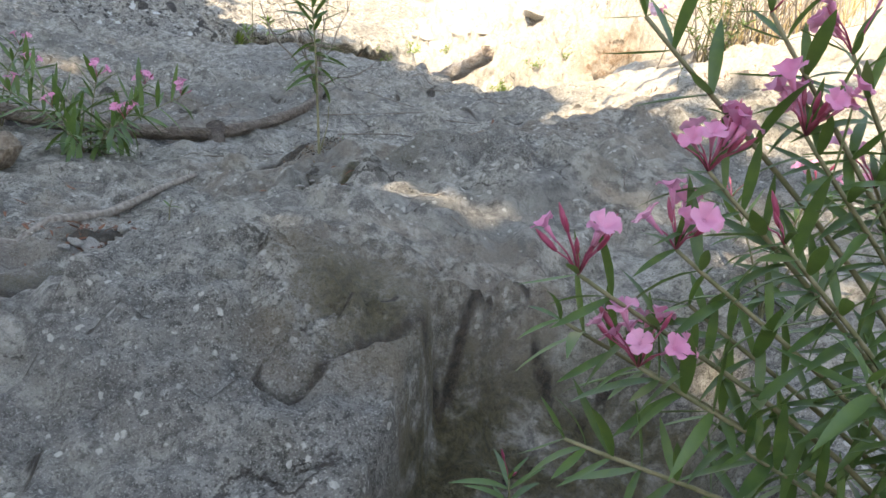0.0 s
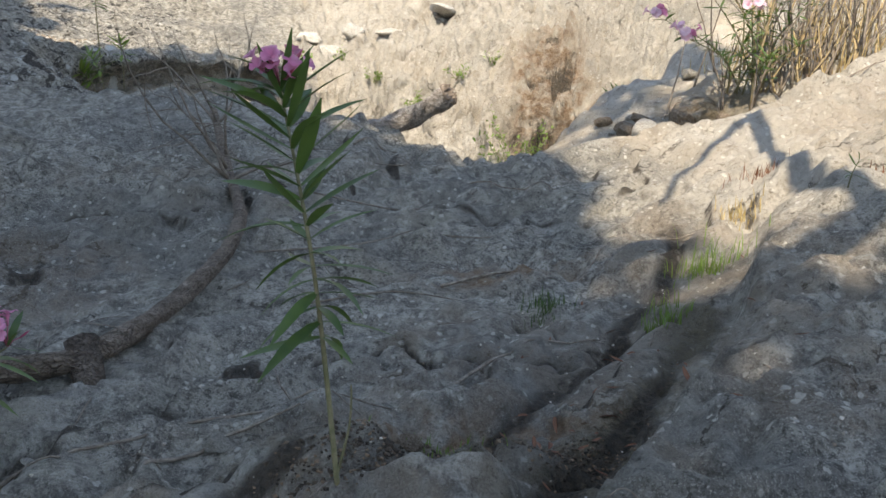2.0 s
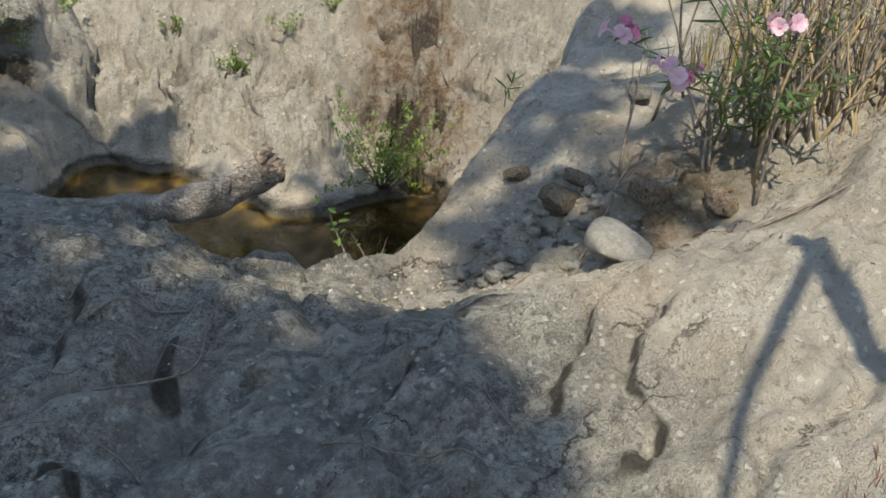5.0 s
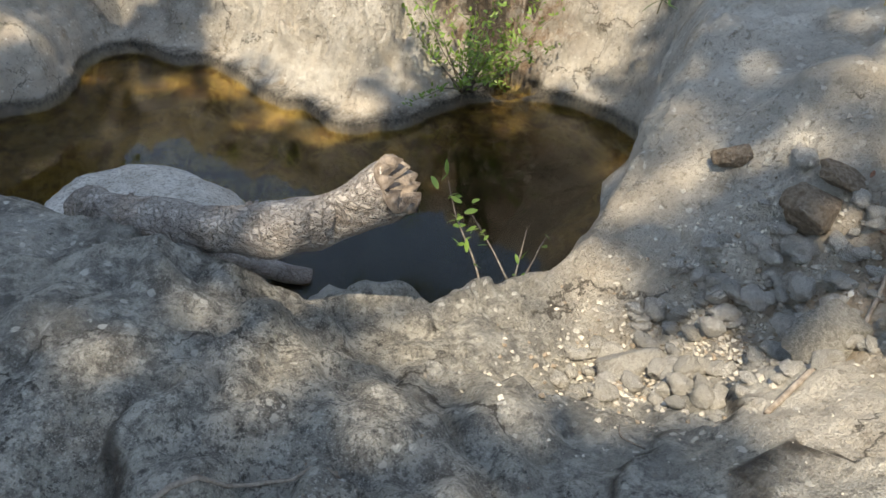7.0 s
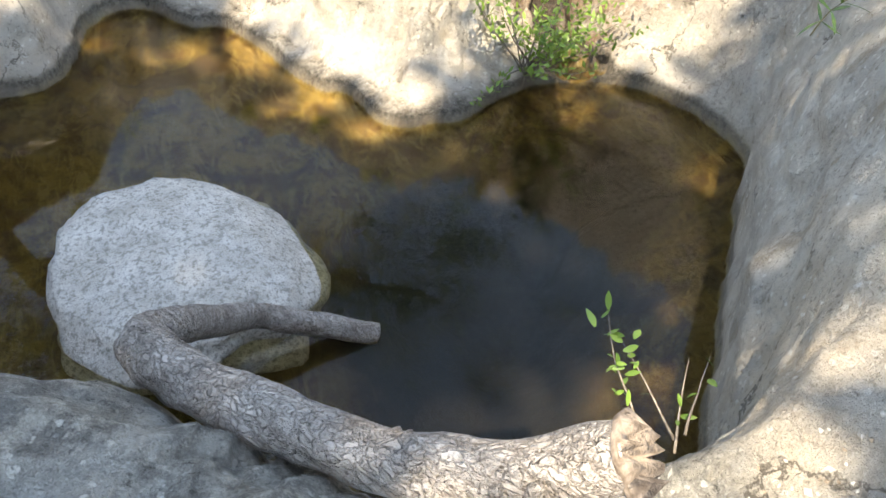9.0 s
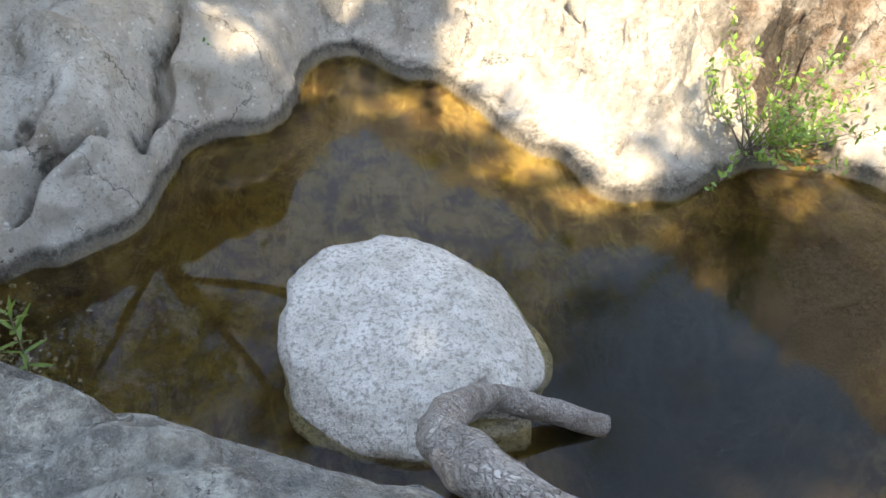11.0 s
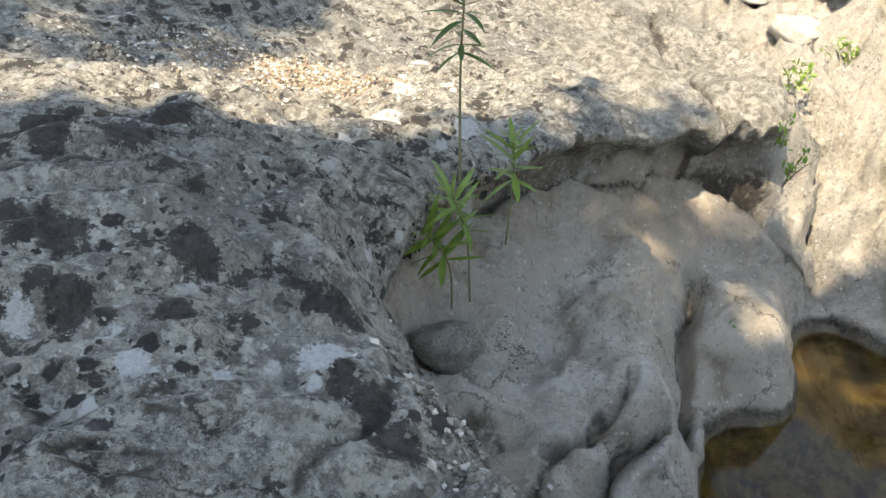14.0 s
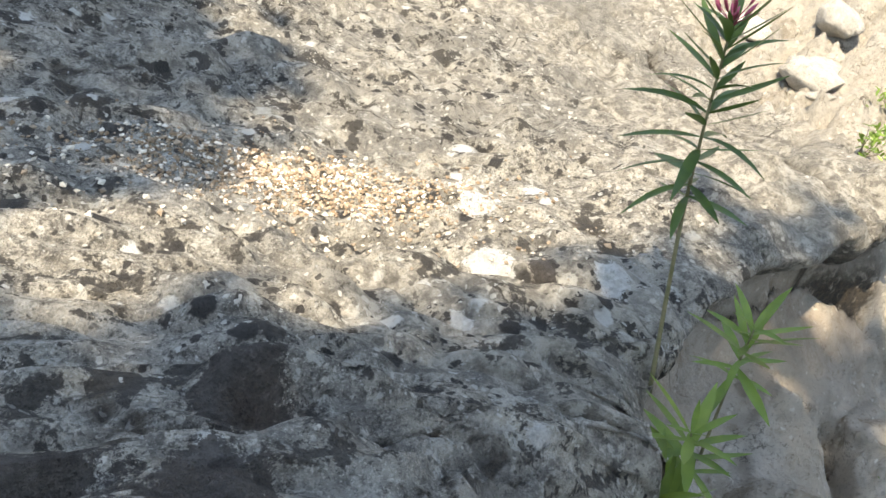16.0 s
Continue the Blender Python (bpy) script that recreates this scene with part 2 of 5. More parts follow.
LEAF = leaf_material("oleander_leaf", (0.04, 0.09, 0.03), (0.08, 0.15, 0.045), (0.14, 0.22, 0.045))
YOUNG_LEAF = leaf_material("young_leaf", (0.09, 0.17, 0.03), (0.16, 0.25, 0.05), (0.24, 0.34, 0.06))
SHRUB_LEAF = leaf_material("shrub_leaf", (0.10, 0.20, 0.035), (0.19, 0.31, 0.06), (0.25, 0.36, 0.06))
TREE_LEAF = leaf_material("tree_leaf", (0.04, 0.075, 0.025), (0.07, 0.11, 0.04), (0.09, 0.13, 0.03))
PETAL = leaf_material("pink_petal", (0.72, 0.20, 0.40), (0.80, 0.36, 0.55), (0.85, 0.42, 0.58))
PALE_PETAL = leaf_material("pale_pink_petal", (0.80, 0.45, 0.60), (0.86, 0.66, 0.74), (0.88, 0.68, 0.76))
BUD = leaf_material("dark_pink_bud", (0.45, 0.07, 0.15), (0.58, 0.13, 0.22), (0.5, 0.12, 0.18))
BROWN_STONE = simple("brown_weathered_stone", (0.15, 0.105, 0.07), (0.36, 0.29, 0.22), 6, 0.9, 0.9, 0.05)
STEM = simple("green_brown_stem", (0.13, 0.13, 0.06), (0.25, 0.22, 0.13), 30, 0.7)
TWIG = simple("grey_twig", (0.12, 0.095, 0.075), (0.30, 0.26, 0.22), 40, 0.85, 0.5)
DRY = simple("dry_stalk", (0.30, 0.22, 0.12), (0.50, 0.40, 0.24), 40, 0.85)
DEAD_LEAF = simple("fallen_leaf", (0.10, 0.035, 0.02), (0.25, 0.11, 0.06), 20, 0.8)
STRAW = simple("dry_grass", (0.30, 0.215, 0.09), (0.48, 0.38, 0.18), 30, 0.85)


def bark_material(name, a, b, c, turn=0.0):
    m = Nodes(name)
    turned = m.node("ShaderNodeMapping", Vector=m.local(), Rotation=(0, 0, math.radians(turn)))
    at = turned.outputs[0]
    wavy = m.node("ShaderNodeVectorMath")
    wavy.operation = "ADD"
    m.put(at, wavy.inputs[0])
    m.put(m.scaled(m.node("ShaderNodeTexNoise", Vector=at, Scale=14.0, Detail=4.0).outputs["Color"], (0.09, 0.09, 0.09)), wavy.inputs[1])
    plates = m.cells(48.0, m.scaled(wavy.outputs[0], (0.45, 1, 1)), 1.0, "DISTANCE_TO_EDGE")
    n, f = m.noise(12, 7, 0.75, m.scaled(at, (0.35, 1.3, 1.3)), 0.4), m.noise(70, 4, 0.7, m.scaled(at, (0.4, 1, 1)))
    colour = m.mix(m.ramp(n, 0.3, 0.7), a, b)
    colour = m.mix(m.ramp(plates.outputs["Distance"], 0.07, 0.0, 0, 0.6), colour, c)
    split = m.noise(26, 5, 0.7, m.scaled(at, (0.16, 1, 1)), 0.6)
    colour = m.mix(m.ramp(split, 0.43, 0.38, 0, 0.3), colour, c)
    colour = m.mix(m.ramp(f, 0.55, 0.7, 0, 0.4), colour, c)
    nn = m.bump(m.ramp(plates.outputs["Distance"], 0, 0.2), 0.9, 0.016, m.bump(m.ramp(split, 0.36, 0.56), 0.9, 0.02))
    return m.done(colour, 0.88, m.bump(m.math("ADD", n, f), 0.8, 0.012, nn))


BARK = bark_material("weathered_bark", (0.30, 0.26, 0.23), (0.54, 0.495, 0.455), (0.085, 0.062, 0.05), -130.8)
ROOT_BARK = bark_material("brown_root_bark", (0.13, 0.095, 0.07), (0.34, 0.28, 0.23), (0.045, 0.03, 0.022))
DARK_BARK = bark_material("dark_bark", (0.10, 0.075, 0.06), (0.20, 0.16, 0.13), (0.03, 0.022, 0.017))
CUT_WOOD = simple("broken_wood", (0.09, 0.065, 0.048), (0.33, 0.27, 0.22), 22, 0.85, 0.9, 0.012)


def water_material():
    m = Nodes("clear_brown_water")
    ripple = m.noise(3.5, 2, 0.5)
    n = m.bump(ripple, 0.05, 0.02)
    return m.done((0.9, 0.78, 0.45), 0.0, n, Transmission_Weight=1.0, IOR=1.36, Specular_IOR_Level=0.6)


WATER = water_material()
from mathutils.bvhtree import BVHTree


# ---- the shape of the rock, as plain functions of the plan ----
def smooth(a, b, v):
    t = np.clip((v - a) / (b - a), 0, 1)
    return t * t * (3 - 2 * t)


def lattice(ix, iy, iz, seed):
    n = (ix * 374761393 + iy * 668265263 + iz * 2147483647 + seed * 1274126177) & 0xFFFFFFFF
    n = ((n ^ (n >> 13)) * 1274126177) & 0xFFFFFFFF
    return ((n ^ (n >> 16)) & 0xFFFF) / 32767.5 - 1.0


def value_noise(x, y, z=0.0, seed=0):
    x, y, z = np.broadcast_arrays(np.asarray(x, float), y, z)
    fx, fy, fz = np.floor(x), np.floor(y), np.floor(z)
    ix, iy, iz = fx.astype(np.int64), fy.astype(np.int64), fz.astype(np.int64)
    u, v, w = x - fx, y - fy, z - fz
    u, v, w = (q * q * q * (q * (q * 6 - 15) + 10) for q in (u, v, w))
    total = 0.0
    for a in (0, 1):
        for b in (0, 1):
            for c in (0, 1):
                weight = (u if a else 1 - u) * (v if b else 1 - v) * (w if c else 1 - w)
                total = total + weight * lattice(ix + a, iy + b, iz + c, seed)
    return total


def fbm(x, y, z=0.0, octaves=4, seed=0, gain=0.5):
    total, amp = 0.0, 1.0
    for i in range(octaves):
        k = 2.03 ** i
        total = total + amp * value_noise(x * k + 17.3 * i, y * k - 9.1 * i, np.asarray(z) * k + 3.7 * i, seed + i)
        amp *= gain
    return total


def rounded(points, closed=True, steps=5):
    """A Catmull-Rom curve through a few corners of the plan."""
    p = np.array(points, float)
    n, out = len(p), []
    for i in range(n if closed else n - 1):
        a, b, c, d = ((p[(i + k) % n] if closed else p[min(max(i + k, 0), n - 1)]) for k in (-1, 0, 1, 2))
        for t in np.arange(steps) / steps:
            out.append(0.5 * (2 * b + (c - a) * t + (2 * a - 5 * b + 4 * c - d) * t * t + (3 * b - a - 3 * c + d) * t ** 3))
    if not closed:
        out.append(p[-1])
    return np.array(out)


def nearest(x, y, line, closed=True):
    """Distance to a line, and the unit way from it, for all points at once."""
    best, bx, by = np.full(x.shape, 1e9), np.zeros(x.shape), np.zeros(x.shape)
    ends = np.roll(line, -1, 0) if closed else line[1:]
    for (ax, ay), (cx, cy) in zip(line, ends):
        dx, dy = cx - ax, cy - ay
        t = np.clip(((x - ax) * dx + (y - ay) * dy) / (dx * dx + dy * dy + 1e-9), 0, 1)
        qx, qy = x - ax - t * dx, y - ay - t * dy
        d = qx * qx + qy * qy
        m = d < best
        best[m], bx[m], by[m] = d[m], qx[m], qy[m]
    d = np.sqrt(best)
    return d, bx / (d + 1e-6), by / (d + 1e-6)


def within(x, y, line):
    inside = np.zeros(x.shape, bool)
    for (ax, ay), (cx, cy) in zip(line, np.roll(line, -1, 0)):
        cross = (ay > y) != (cy > y)
        if ay != cy:
            inside ^= cross & (x < (cx - ax) * (y - ay) / (cy - ay) + ax)
    return inside


# the waterline, from the gravel beach round the sculpted headland and the far bank to the near rim
HEADLAND_SHORE = [(-2.8, 12.15), (-2.57, 12.2), (-2.26, 12.36), (-1.99, 12.41), (-1.68, 12.64), (-1.58, 13.06),
                  (-1.40, 13.5), (-0.85, 13.74), (-0.6, 14.40)]
FAR_SHORE = [(-0.45, 14.62), (-0.15, 14.6), (0.06, 14.31), (0.42, 14.12), (0.72, 13.32), (1.0, 13.1), (1.09, 12.78),
             (1.27, 12.66), (1.65, 12.66), (1.97, 12.84), (2.41, 12.93), (3.0, 12.75), (3.28, 12.2), (3.26, 11.7)]
NEAR_SHORE = [(3.02, 11.42), (2.62, 10.97), (2.22, 10.48), (1.8, 10.0), (1.5, 9.68), (1.2, 9.52), (0.85, 9.47), (0.5, 9.52), (0.2, 9.62),
              (-0.1, 9.78), (-0.4, 10.05), (-0.9, 10.24), (-1.5, 10.45), (-2.02, 10.84), (-2.44, 11.4)]
LEDGE = [(-2.74, 11.88), (-3.02, 12.25), (-3.27, 12.68), (-3.25, 13.1), (-2.95, 13.55), (-2.4, 14.05), (-1.95, 14.3),
         (-1.6, 14.5), (-1.25, 14.66), (-0.85, 14.76), (-0.45, 14.76)]
SHORE = rounded(HEADLAND_SHORE + FAR_SHORE + NEAR_SHORE)
BASIN = rounded(LEDGE + FAR_SHORE[1:] + NEAR_SHORE)
SLAB_EDGE = rounded([(-1.9, 2.3), (-1.15, 2.9), (-0.72, 3.35), (-0.36, 3.77), (-0.05, 4.15), (0.63, 4.95), (1.2, 5.7), (1.65, 6.3)], False)


def slab_step(x, y):
    """The higher slab that overlies the lower one along a diagonal edge."""
    d, nx, ny = nearest(x, y, SLAB_EDGE, False)
    side = np.where(nx * 0.6 - ny * 0.8 > 0, d, -d) + 0.05 * value_noise(x * 2.3, y * 2.3, 0, 5)
    return 0.2 * smooth(-0.03, 0.06, side) * smooth(-2.6, -0.6, x) * (1 - smooth(0.25, 1.3, side)) * (1 - smooth(5.4, 6.4, y))
# the lie of the land: a gentle bowl and broad swells (x, y, radius, height)
BOWL = [0.5505, 0.0711, 0.0946, 0.3822, -0.0069, 0.0341]
MOUNDS = [(-0.3, 2.7, 0.85, 0.25), (0.8, 4.2, 0.9, 0.27), (-1.6, 4.2, 1.1, 0.15), (-0.9, 7.2, 1.4, 0.13),
          (0.4, 6.3, 1.0, -0.09), (2.0, 6.0, 1.1, 0.24), (3.0, 8.2, 1.3, 0.03), (1.2, 9.1, 0.9, -0.43),
          (-0.3, 9.2, 0.9, 0.24), (-1.6, 9.8, 1.0, 0.20), (-3.4, 11.2, 0.8, 0.12), (-4.1, 12.3, 0.9, 0.32),
          (-4.3, 14.3, 1.2, -0.04), (-2.2, 14.2, 1.0, 0.11), (-0.4, 16.6, 1.3, -0.44), (2.2, 13.6, 1.2, -0.63),
          (1.7, 7.9, 1.0, 0.04), (0, 0.2, 1.5, -0.23), (3.6, 11, 1.2, -0.64), (-3.3, 8, 1.5, 0.06), (-0.6, 4.55, 0.42, 0.24), (-0.3, 4.2, 0.3, 0.1), (-0.25, 9.75, 0.42, -0.2), (0.4, 9.2, 0.4, -0.14), (0.15, 9.4, 0.3, -0.1)]


def upper(x, y):
    """Height of the rock away from the pool."""
    xc, yc = np.clip(x, -6.5, 6.0), np.clip(y, -2.5, 19.0)
    z = BOWL[0] + BOWL[1] * xc + BOWL[2] * yc + 0.1 * (BOWL[3] * xc * xc + BOWL[4] * yc * yc + BOWL[5] * xc * yc)
    for a, b, r, h in MOUNDS:
        z = z + h * np.exp(-((x - a) ** 2 + (y - b) ** 2) / r ** 2)
    out = np.hypot(x - xc, y - yc)
    return z + slab_step(x, y) + 14 * (1 - np.exp(-out / 30.0))


HEAD_CRACKS = (((-3.05, 12.5), (-2.35, 12.72), 0.24), ((-2.3, 12.5), (-1.85, 12.95), 0.26), ((-1.72, 13.1), (-1.5, 14.1), 0.3), ((-2.35, 12.72), (-2.05, 12.98), 0.12), ((-2.6, 12.4), (-2.45, 12.62), 0.12))


def headland(x, y, ds, dl):
    """The water-worn spur under the ledge: a rounded foot, a hollow shelf and two ribs that run down to the pool."""
    rise = 1 - (1 - np.clip(ds / 0.42, 0, 1)) ** 2.4
    z = 0.56 * rise + 0.34 * smooth(0.35, 1.1, ds)
    z = z + 0.35 * np.exp(-(dl / 0.15) ** 2) * smooth(-0.6, -1.1, x)
    for a, b, r, h in ((-3.0, 12.75, 0.22, 0.12), (-2.75, 13.15, 0.3, -0.12), (-2.02, 13.45, 0.22, 0.34), (-1.55, 14.1, 0.25, 0.06), (-2.5, 12.55, 0.2, 0.1), (-2.0, 13.0, 0.18, 0.30), (-1.92, 13.9, 0.2, 0.34), (-2.85, 12.65, 0.2, 0.22), (-2.42, 13.35, 0.2, -0.22), (-1.6, 13.6, 0.16, -0.16), (-1.2, 13.95, 0.2, 0.12)):
        z = z + h * np.exp(-((x - a) ** 2 + (y - b) ** 2) / r ** 2)
    for (ax, ay), (bx, by), deep in HEAD_CRACKS:
        d, _, _ = nearest(x, y, np.array([(ax, ay), (bx, by)]), False)
        z = z - deep * np.exp(-(d / 0.045) ** 2)
    beach = smooth(0.55, 0.0, np.hypot((x + 2.75) / 0.8, (y - 12.0) / 0.5) - 0.6)
    return z * (1 - 0.8 * beach * smooth(-2.35, -2.7, x)) + 0.02


def axis(parts):
    return np.concatenate([np.arange(a, b, s) for a, b, s in parts] + [[parts[-1][1]]])


FAR = [12.0, 16.0, 24.0, 40.0, 70.0, 130.0, 250.0, 450.0]
gx = np.concatenate([[-q for q in FAR[::-1]], axis([(-9, -5, 0.12), (-5, -4.4, 0.05), (-4.4, 3.6, 0.022), (3.6, 5, 0.05), (5, 9, 0.15)]), FAR])
gy = np.concatenate([[-q for q in FAR[::-1]], axis([(-6, -1, 0.2), (-1, 1, 0.06), (1, 2.4, 0.03), (2.4, 8.6, 0.024), (8.6, 15.2, 0.022), (15.2, 18, 0.05), (18, 24, 0.2)]), [12 + q for q in FAR[1:]]])


# crusts of lichen on the big rock (x, y, radius): chalk-white rosettes and black sheets
CHALK = [(-3.26, 14.28, 0.11), (-3.33, 13.78, 0.11), (-2.9, 13.69, 0.08), (-3.0, 14.4, 0.06), (-3.2, 14.85, 0.06), (-3.49, 13.42, 0.05),
         (-3.79, 11.42, 0.06), (-3.30, 11.6, 0.10), (-4.14, 11.51, 0.05), (-3.56, 11.45, 0.04)]
SOOT = [(-4.1, 12.72, 0.16), (-4.13, 12.38, 0.16), (-4.4, 12.39, 0.15), (-3.15, 13.74, 0.08), (-3.45, 14.36, 0.06), (-3.42, 11.92, 0.13), (-3.28, 11.87, 0.12), (-4.13, 11.82, 0.12),
        (-3.75, 11.87, 0.12), (-2.93, 11.54, 0.10), (-3.07, 11.35, 0.12), (-4.32, 12.24, 0.11), (-3.14, 11.48, 0.1), (-3.24, 11.52, 0.07), (-4.02, 11.57, 0.09), (-3.73, 11.61, 0.08),
        (-4.3, 11.83, 0.11), (-3.05, 11.7, 0.07)]


def rock_surface():
    X, Y = np.meshgrid(gx, gy)
    shape = X.shape
    x, y = X.ravel(), Y.ravel()
    near = (x > -5) & (x < 5) & (y > 8) & (y < 17)
    ds, dl = np.full(x.shape, -9.0), np.full(x.shape, 9.0)      # ds > 0: dry; dl > 0: outside the basin
    ux, uy = np.zeros(x.shape), np.zeros(x.shape)
    xs, ys = x[near] + 0.03 * fbm(x[near] * 3, y[near] * 3, 0, 3, 3), y[near] + 0.03 * fbm(x[near] * 3, y[near] * 3, 0, 3, 8)
    d1, _, _ = nearest(xs, ys, SHORE)
    ds[near] = np.where(within(xs, ys, SHORE), -d1, d1)
    d2, ax, ay = nearest(xs, ys, BASIN)
    dl[near], ux[near], uy[near] = np.where(within(xs, ys, BASIN), -d2, d2), ax, ay
    ds[~near] = 9.0
    # how wide the brow above the water is rounded: tight at the near rim and the ledge, broad on the far bank
    far_bank = smooth(-0.95, -0.35, x) * smooth(11.6, 12.6, y)
    east = smooth(1.0, 2.2, x) * (1 - far_bank) * smooth(9.0, 10.0, y)
    west = smooth(-1.9, -2.6, x) * smooth(12.6, 11.4, y)
    slope = smooth(0.35, -0.1, x) * smooth(-1.9, -1.1, x) * smooth(11.6, 10.8, y)
    ledge = smooth(-0.7, -1.1, x) * smooth(12.3, 12.9, y)
    brow = 0.30 + 1.05 * far_bank + 0.10 * east + 0.3 * west + 0.2 * slope
    reach = brow + 0.32                       # the wall takes its mesh rows from a wider strip of the plan
    theta = np.clip(dl / reach, 0, 1) * np.pi / 2
    lip = np.sin(theta) ** 0.75 * (1 - far_bank) + far_bank * (0.05 + 0.95 * np.sin(np.clip(dl / 1.5, 0, 1) * np.pi / 2) ** 1.6) * smooth(-0.001, 0.02, dl)
    shift = np.where(dl < reach, brow * 0.8 * (1 - np.cos(theta)) - dl, (brow * 0.8 - reach) * (1 - smooth(reach, reach + 1.3, dl)))
    shift = np.where(dl > 0, shift, 0.0) * (1 - far_bank)
    top = upper(x + ux * shift, y + uy * shift)
    # the ledge over the headland juts out
    shift = shift - np.where(dl > 0, 0.34 * ledge * np.exp(-((lip - 0.88) / 0.16) ** 2) * smooth(1.0, 0.3, dl), 0)
    depth = -0.03 - 0.42 * smooth(0, 0.5, -ds) - 0.75 * smooth(0.3, 1.1, -ds) * smooth(0.2, 1.4, x)
    low = np.where(ds < 0, depth, headland(x, y, np.maximum(ds, 0), np.maximum(-dl, 0)))
    foot = np.where(ledge > 0.01, np.interp(np.clip(ledge, 0, 1), [0, 1], [0, 0.75]), 0.0) * smooth(-0.05, 0.1, ds) - 0.05
    knee = headland(x, y, np.maximum(ds, 0), 9.0) * smooth(-0.3, -0.62, x) * smooth(12.8, 13.4, y)
    foot = np.maximum(foot, np.minimum(knee, 0.75))
    z = np.where(dl > 0, foot + (top - foot) * lip, low)
    crest, _, _ = nearest(x, y, rounded([(0.8, 7.8), (1.4, 7.85), (2.0, 7.5), (2.6, 7.65), (3.5, 8.0)], False), False)
    dip, _, _ = nearest(x, y, rounded([(1.25, 8.6), (1.6, 8.5), (2.2, 8.25), (2.8, 8.35), (3.4, 8.6)], False), False)
    z = z + 0.10 * np.exp(-(crest / 0.28) ** 2) - 0.17 * np.exp(-(dip / 0.33) ** 2)
    # a brown broken recess in the far bank, with pockets under jutting beds
    recess = np.exp(-(((x - 2.75) / 0.42) ** 2 + ((y - 13.75) / 0.75) ** 2) ** 2)
    pockets = smooth(0.05, 0.5, fbm(x * 3.4, y * 4.6, z * 2, 3, 241))
    z = z - recess * (0.2 + 0.4 * pockets)
    terrace = np.sin(z * 19 + 3.2 * fbm(x * 1.1, y * 1.1, 0, 3, 171)) * smooth(-0.25, 0.35, fbm(x * 1.6, y * 1.6, 0, 2, 181))
    z = z + 0.12 * terrace * far_bank * smooth(0.2, 0.5, z) * (dl > 0) * smooth(3.0, 1.8, dl)
    z = z - 0.28 * np.exp(-(((x - 2.75) / 0.3) ** 2 + ((y - 13.3) / 0.32) ** 2)) - 0.16 * np.exp(-(((x - 1.75) / 0.2) ** 2 + ((y - 13.55) / 0.12) ** 2))
    dry = smooth(-0.02, 0.2, ds)
    rough = fbm(x * 0.9, y * 0.9, 0, 3, 21) * 0.035 + fbm(x * 4.5, y * 4.5, z * 3, 3, 31, 0.6) * 0.022
    bedding = value_noise(x * 1.5 + 0.8 * y, y * 7 - 2.2 * x, 0, 44) * 0.022 * smooth(9.0, 8.0, y)
    crag = (np.abs(fbm(x * 3.1 + 0.5 * y, y * 5.2 - 0.8 * x, z * 3, 3, 141)) - 0.35) * (0.055 + 0.05 * smooth(-0.35, 0.3, fbm(x * 0.7, y * 0.7, 0, 2, 151)) + 0.20 * far_bank * smooth(0.05, 0.3, lip) + 0.02 * smooth(0.05, 0.2, ds) * (dl < 0) * near)
    pock = np.minimum(0, fbm(x * 11, y * 11, z * 9, 2, 61) + 0.35) * 0.035
    z = z + (rough + bedding) * (0.08 + 0.92 * dry) + (pock + crag) * dry
    # worn scarps where one bed of the slab ends on the next, with a painted line of shade and dirt under them
    ramble, jitter = fbm(x * 0.8, y * 0.8, 0, 3, 201), fbm(x * 5, y * 5, 0, 3, 251)
    bed_no = (y * 0.85 - x * 0.5) * 2.6 + 1.5 * ramble + 0.35 * fbm(x * 4, y * 4, 0, 2, 205)
    saw = bed_no - np.floor(bed_no)
    here = smooth(-0.25, 0.3, fbm(x * 0.9 + 4, y * 1.4, 0, 3, 211)) * smooth(9.0, 8.2, y) * smooth(0.9, 1.8, y) * smooth(2.4, 1.2, x)
    z = z + here * 0.075 * np.where(saw < 0.86, saw / 0.86 - 0.5, 0.5 - (saw - 0.86) / 0.14)
    dirt_and_shade = 0.95 * here * smooth(0.84, 0.93, saw) * smooth(1.0, 0.97, saw)
    # shorter scarps on the lichened rock and the far bank, shade lines painted likewise
    bed_no = (z * 3.0 + y * 0.5 + x * 0.35) * 2.2 + 1.3 * fbm(x * 1.3, y * 1.3, 0, 3, 221)
    saw = bed_no - np.floor(bed_no)
    here = smooth(0.0, 0.4, fbm(x * 1.2, y * 1.2, 0, 3, 231)) * smooth(10.0, 10.6, y) * near * dry * np.maximum(smooth(-2.6, -3.1, x), far_bank * (dl > 0.1))
    z = z + here * 0.06 * np.where(saw < 0.84, saw / 0.84 - 0.5, 0.5 - (saw - 0.84) / 0.16)
    dirt_and_shade = dirt_and_shade + 0.85 * here * (1 - 0.8 * far_bank) * smooth(0.82, 0.92, saw) * smooth(1.0, 0.97, saw)
    # hollows in the far bank, their shadow also painted into the colour
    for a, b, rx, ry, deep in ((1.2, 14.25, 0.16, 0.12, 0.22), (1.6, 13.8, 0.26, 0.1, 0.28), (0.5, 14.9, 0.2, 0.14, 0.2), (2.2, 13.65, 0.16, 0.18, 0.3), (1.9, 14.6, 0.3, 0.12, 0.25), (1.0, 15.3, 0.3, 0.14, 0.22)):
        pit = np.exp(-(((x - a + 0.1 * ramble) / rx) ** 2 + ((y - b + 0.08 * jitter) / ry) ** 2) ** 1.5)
        z, dirt_and_shade = z - deep * pit, dirt_and_shade + 0.45 * pit
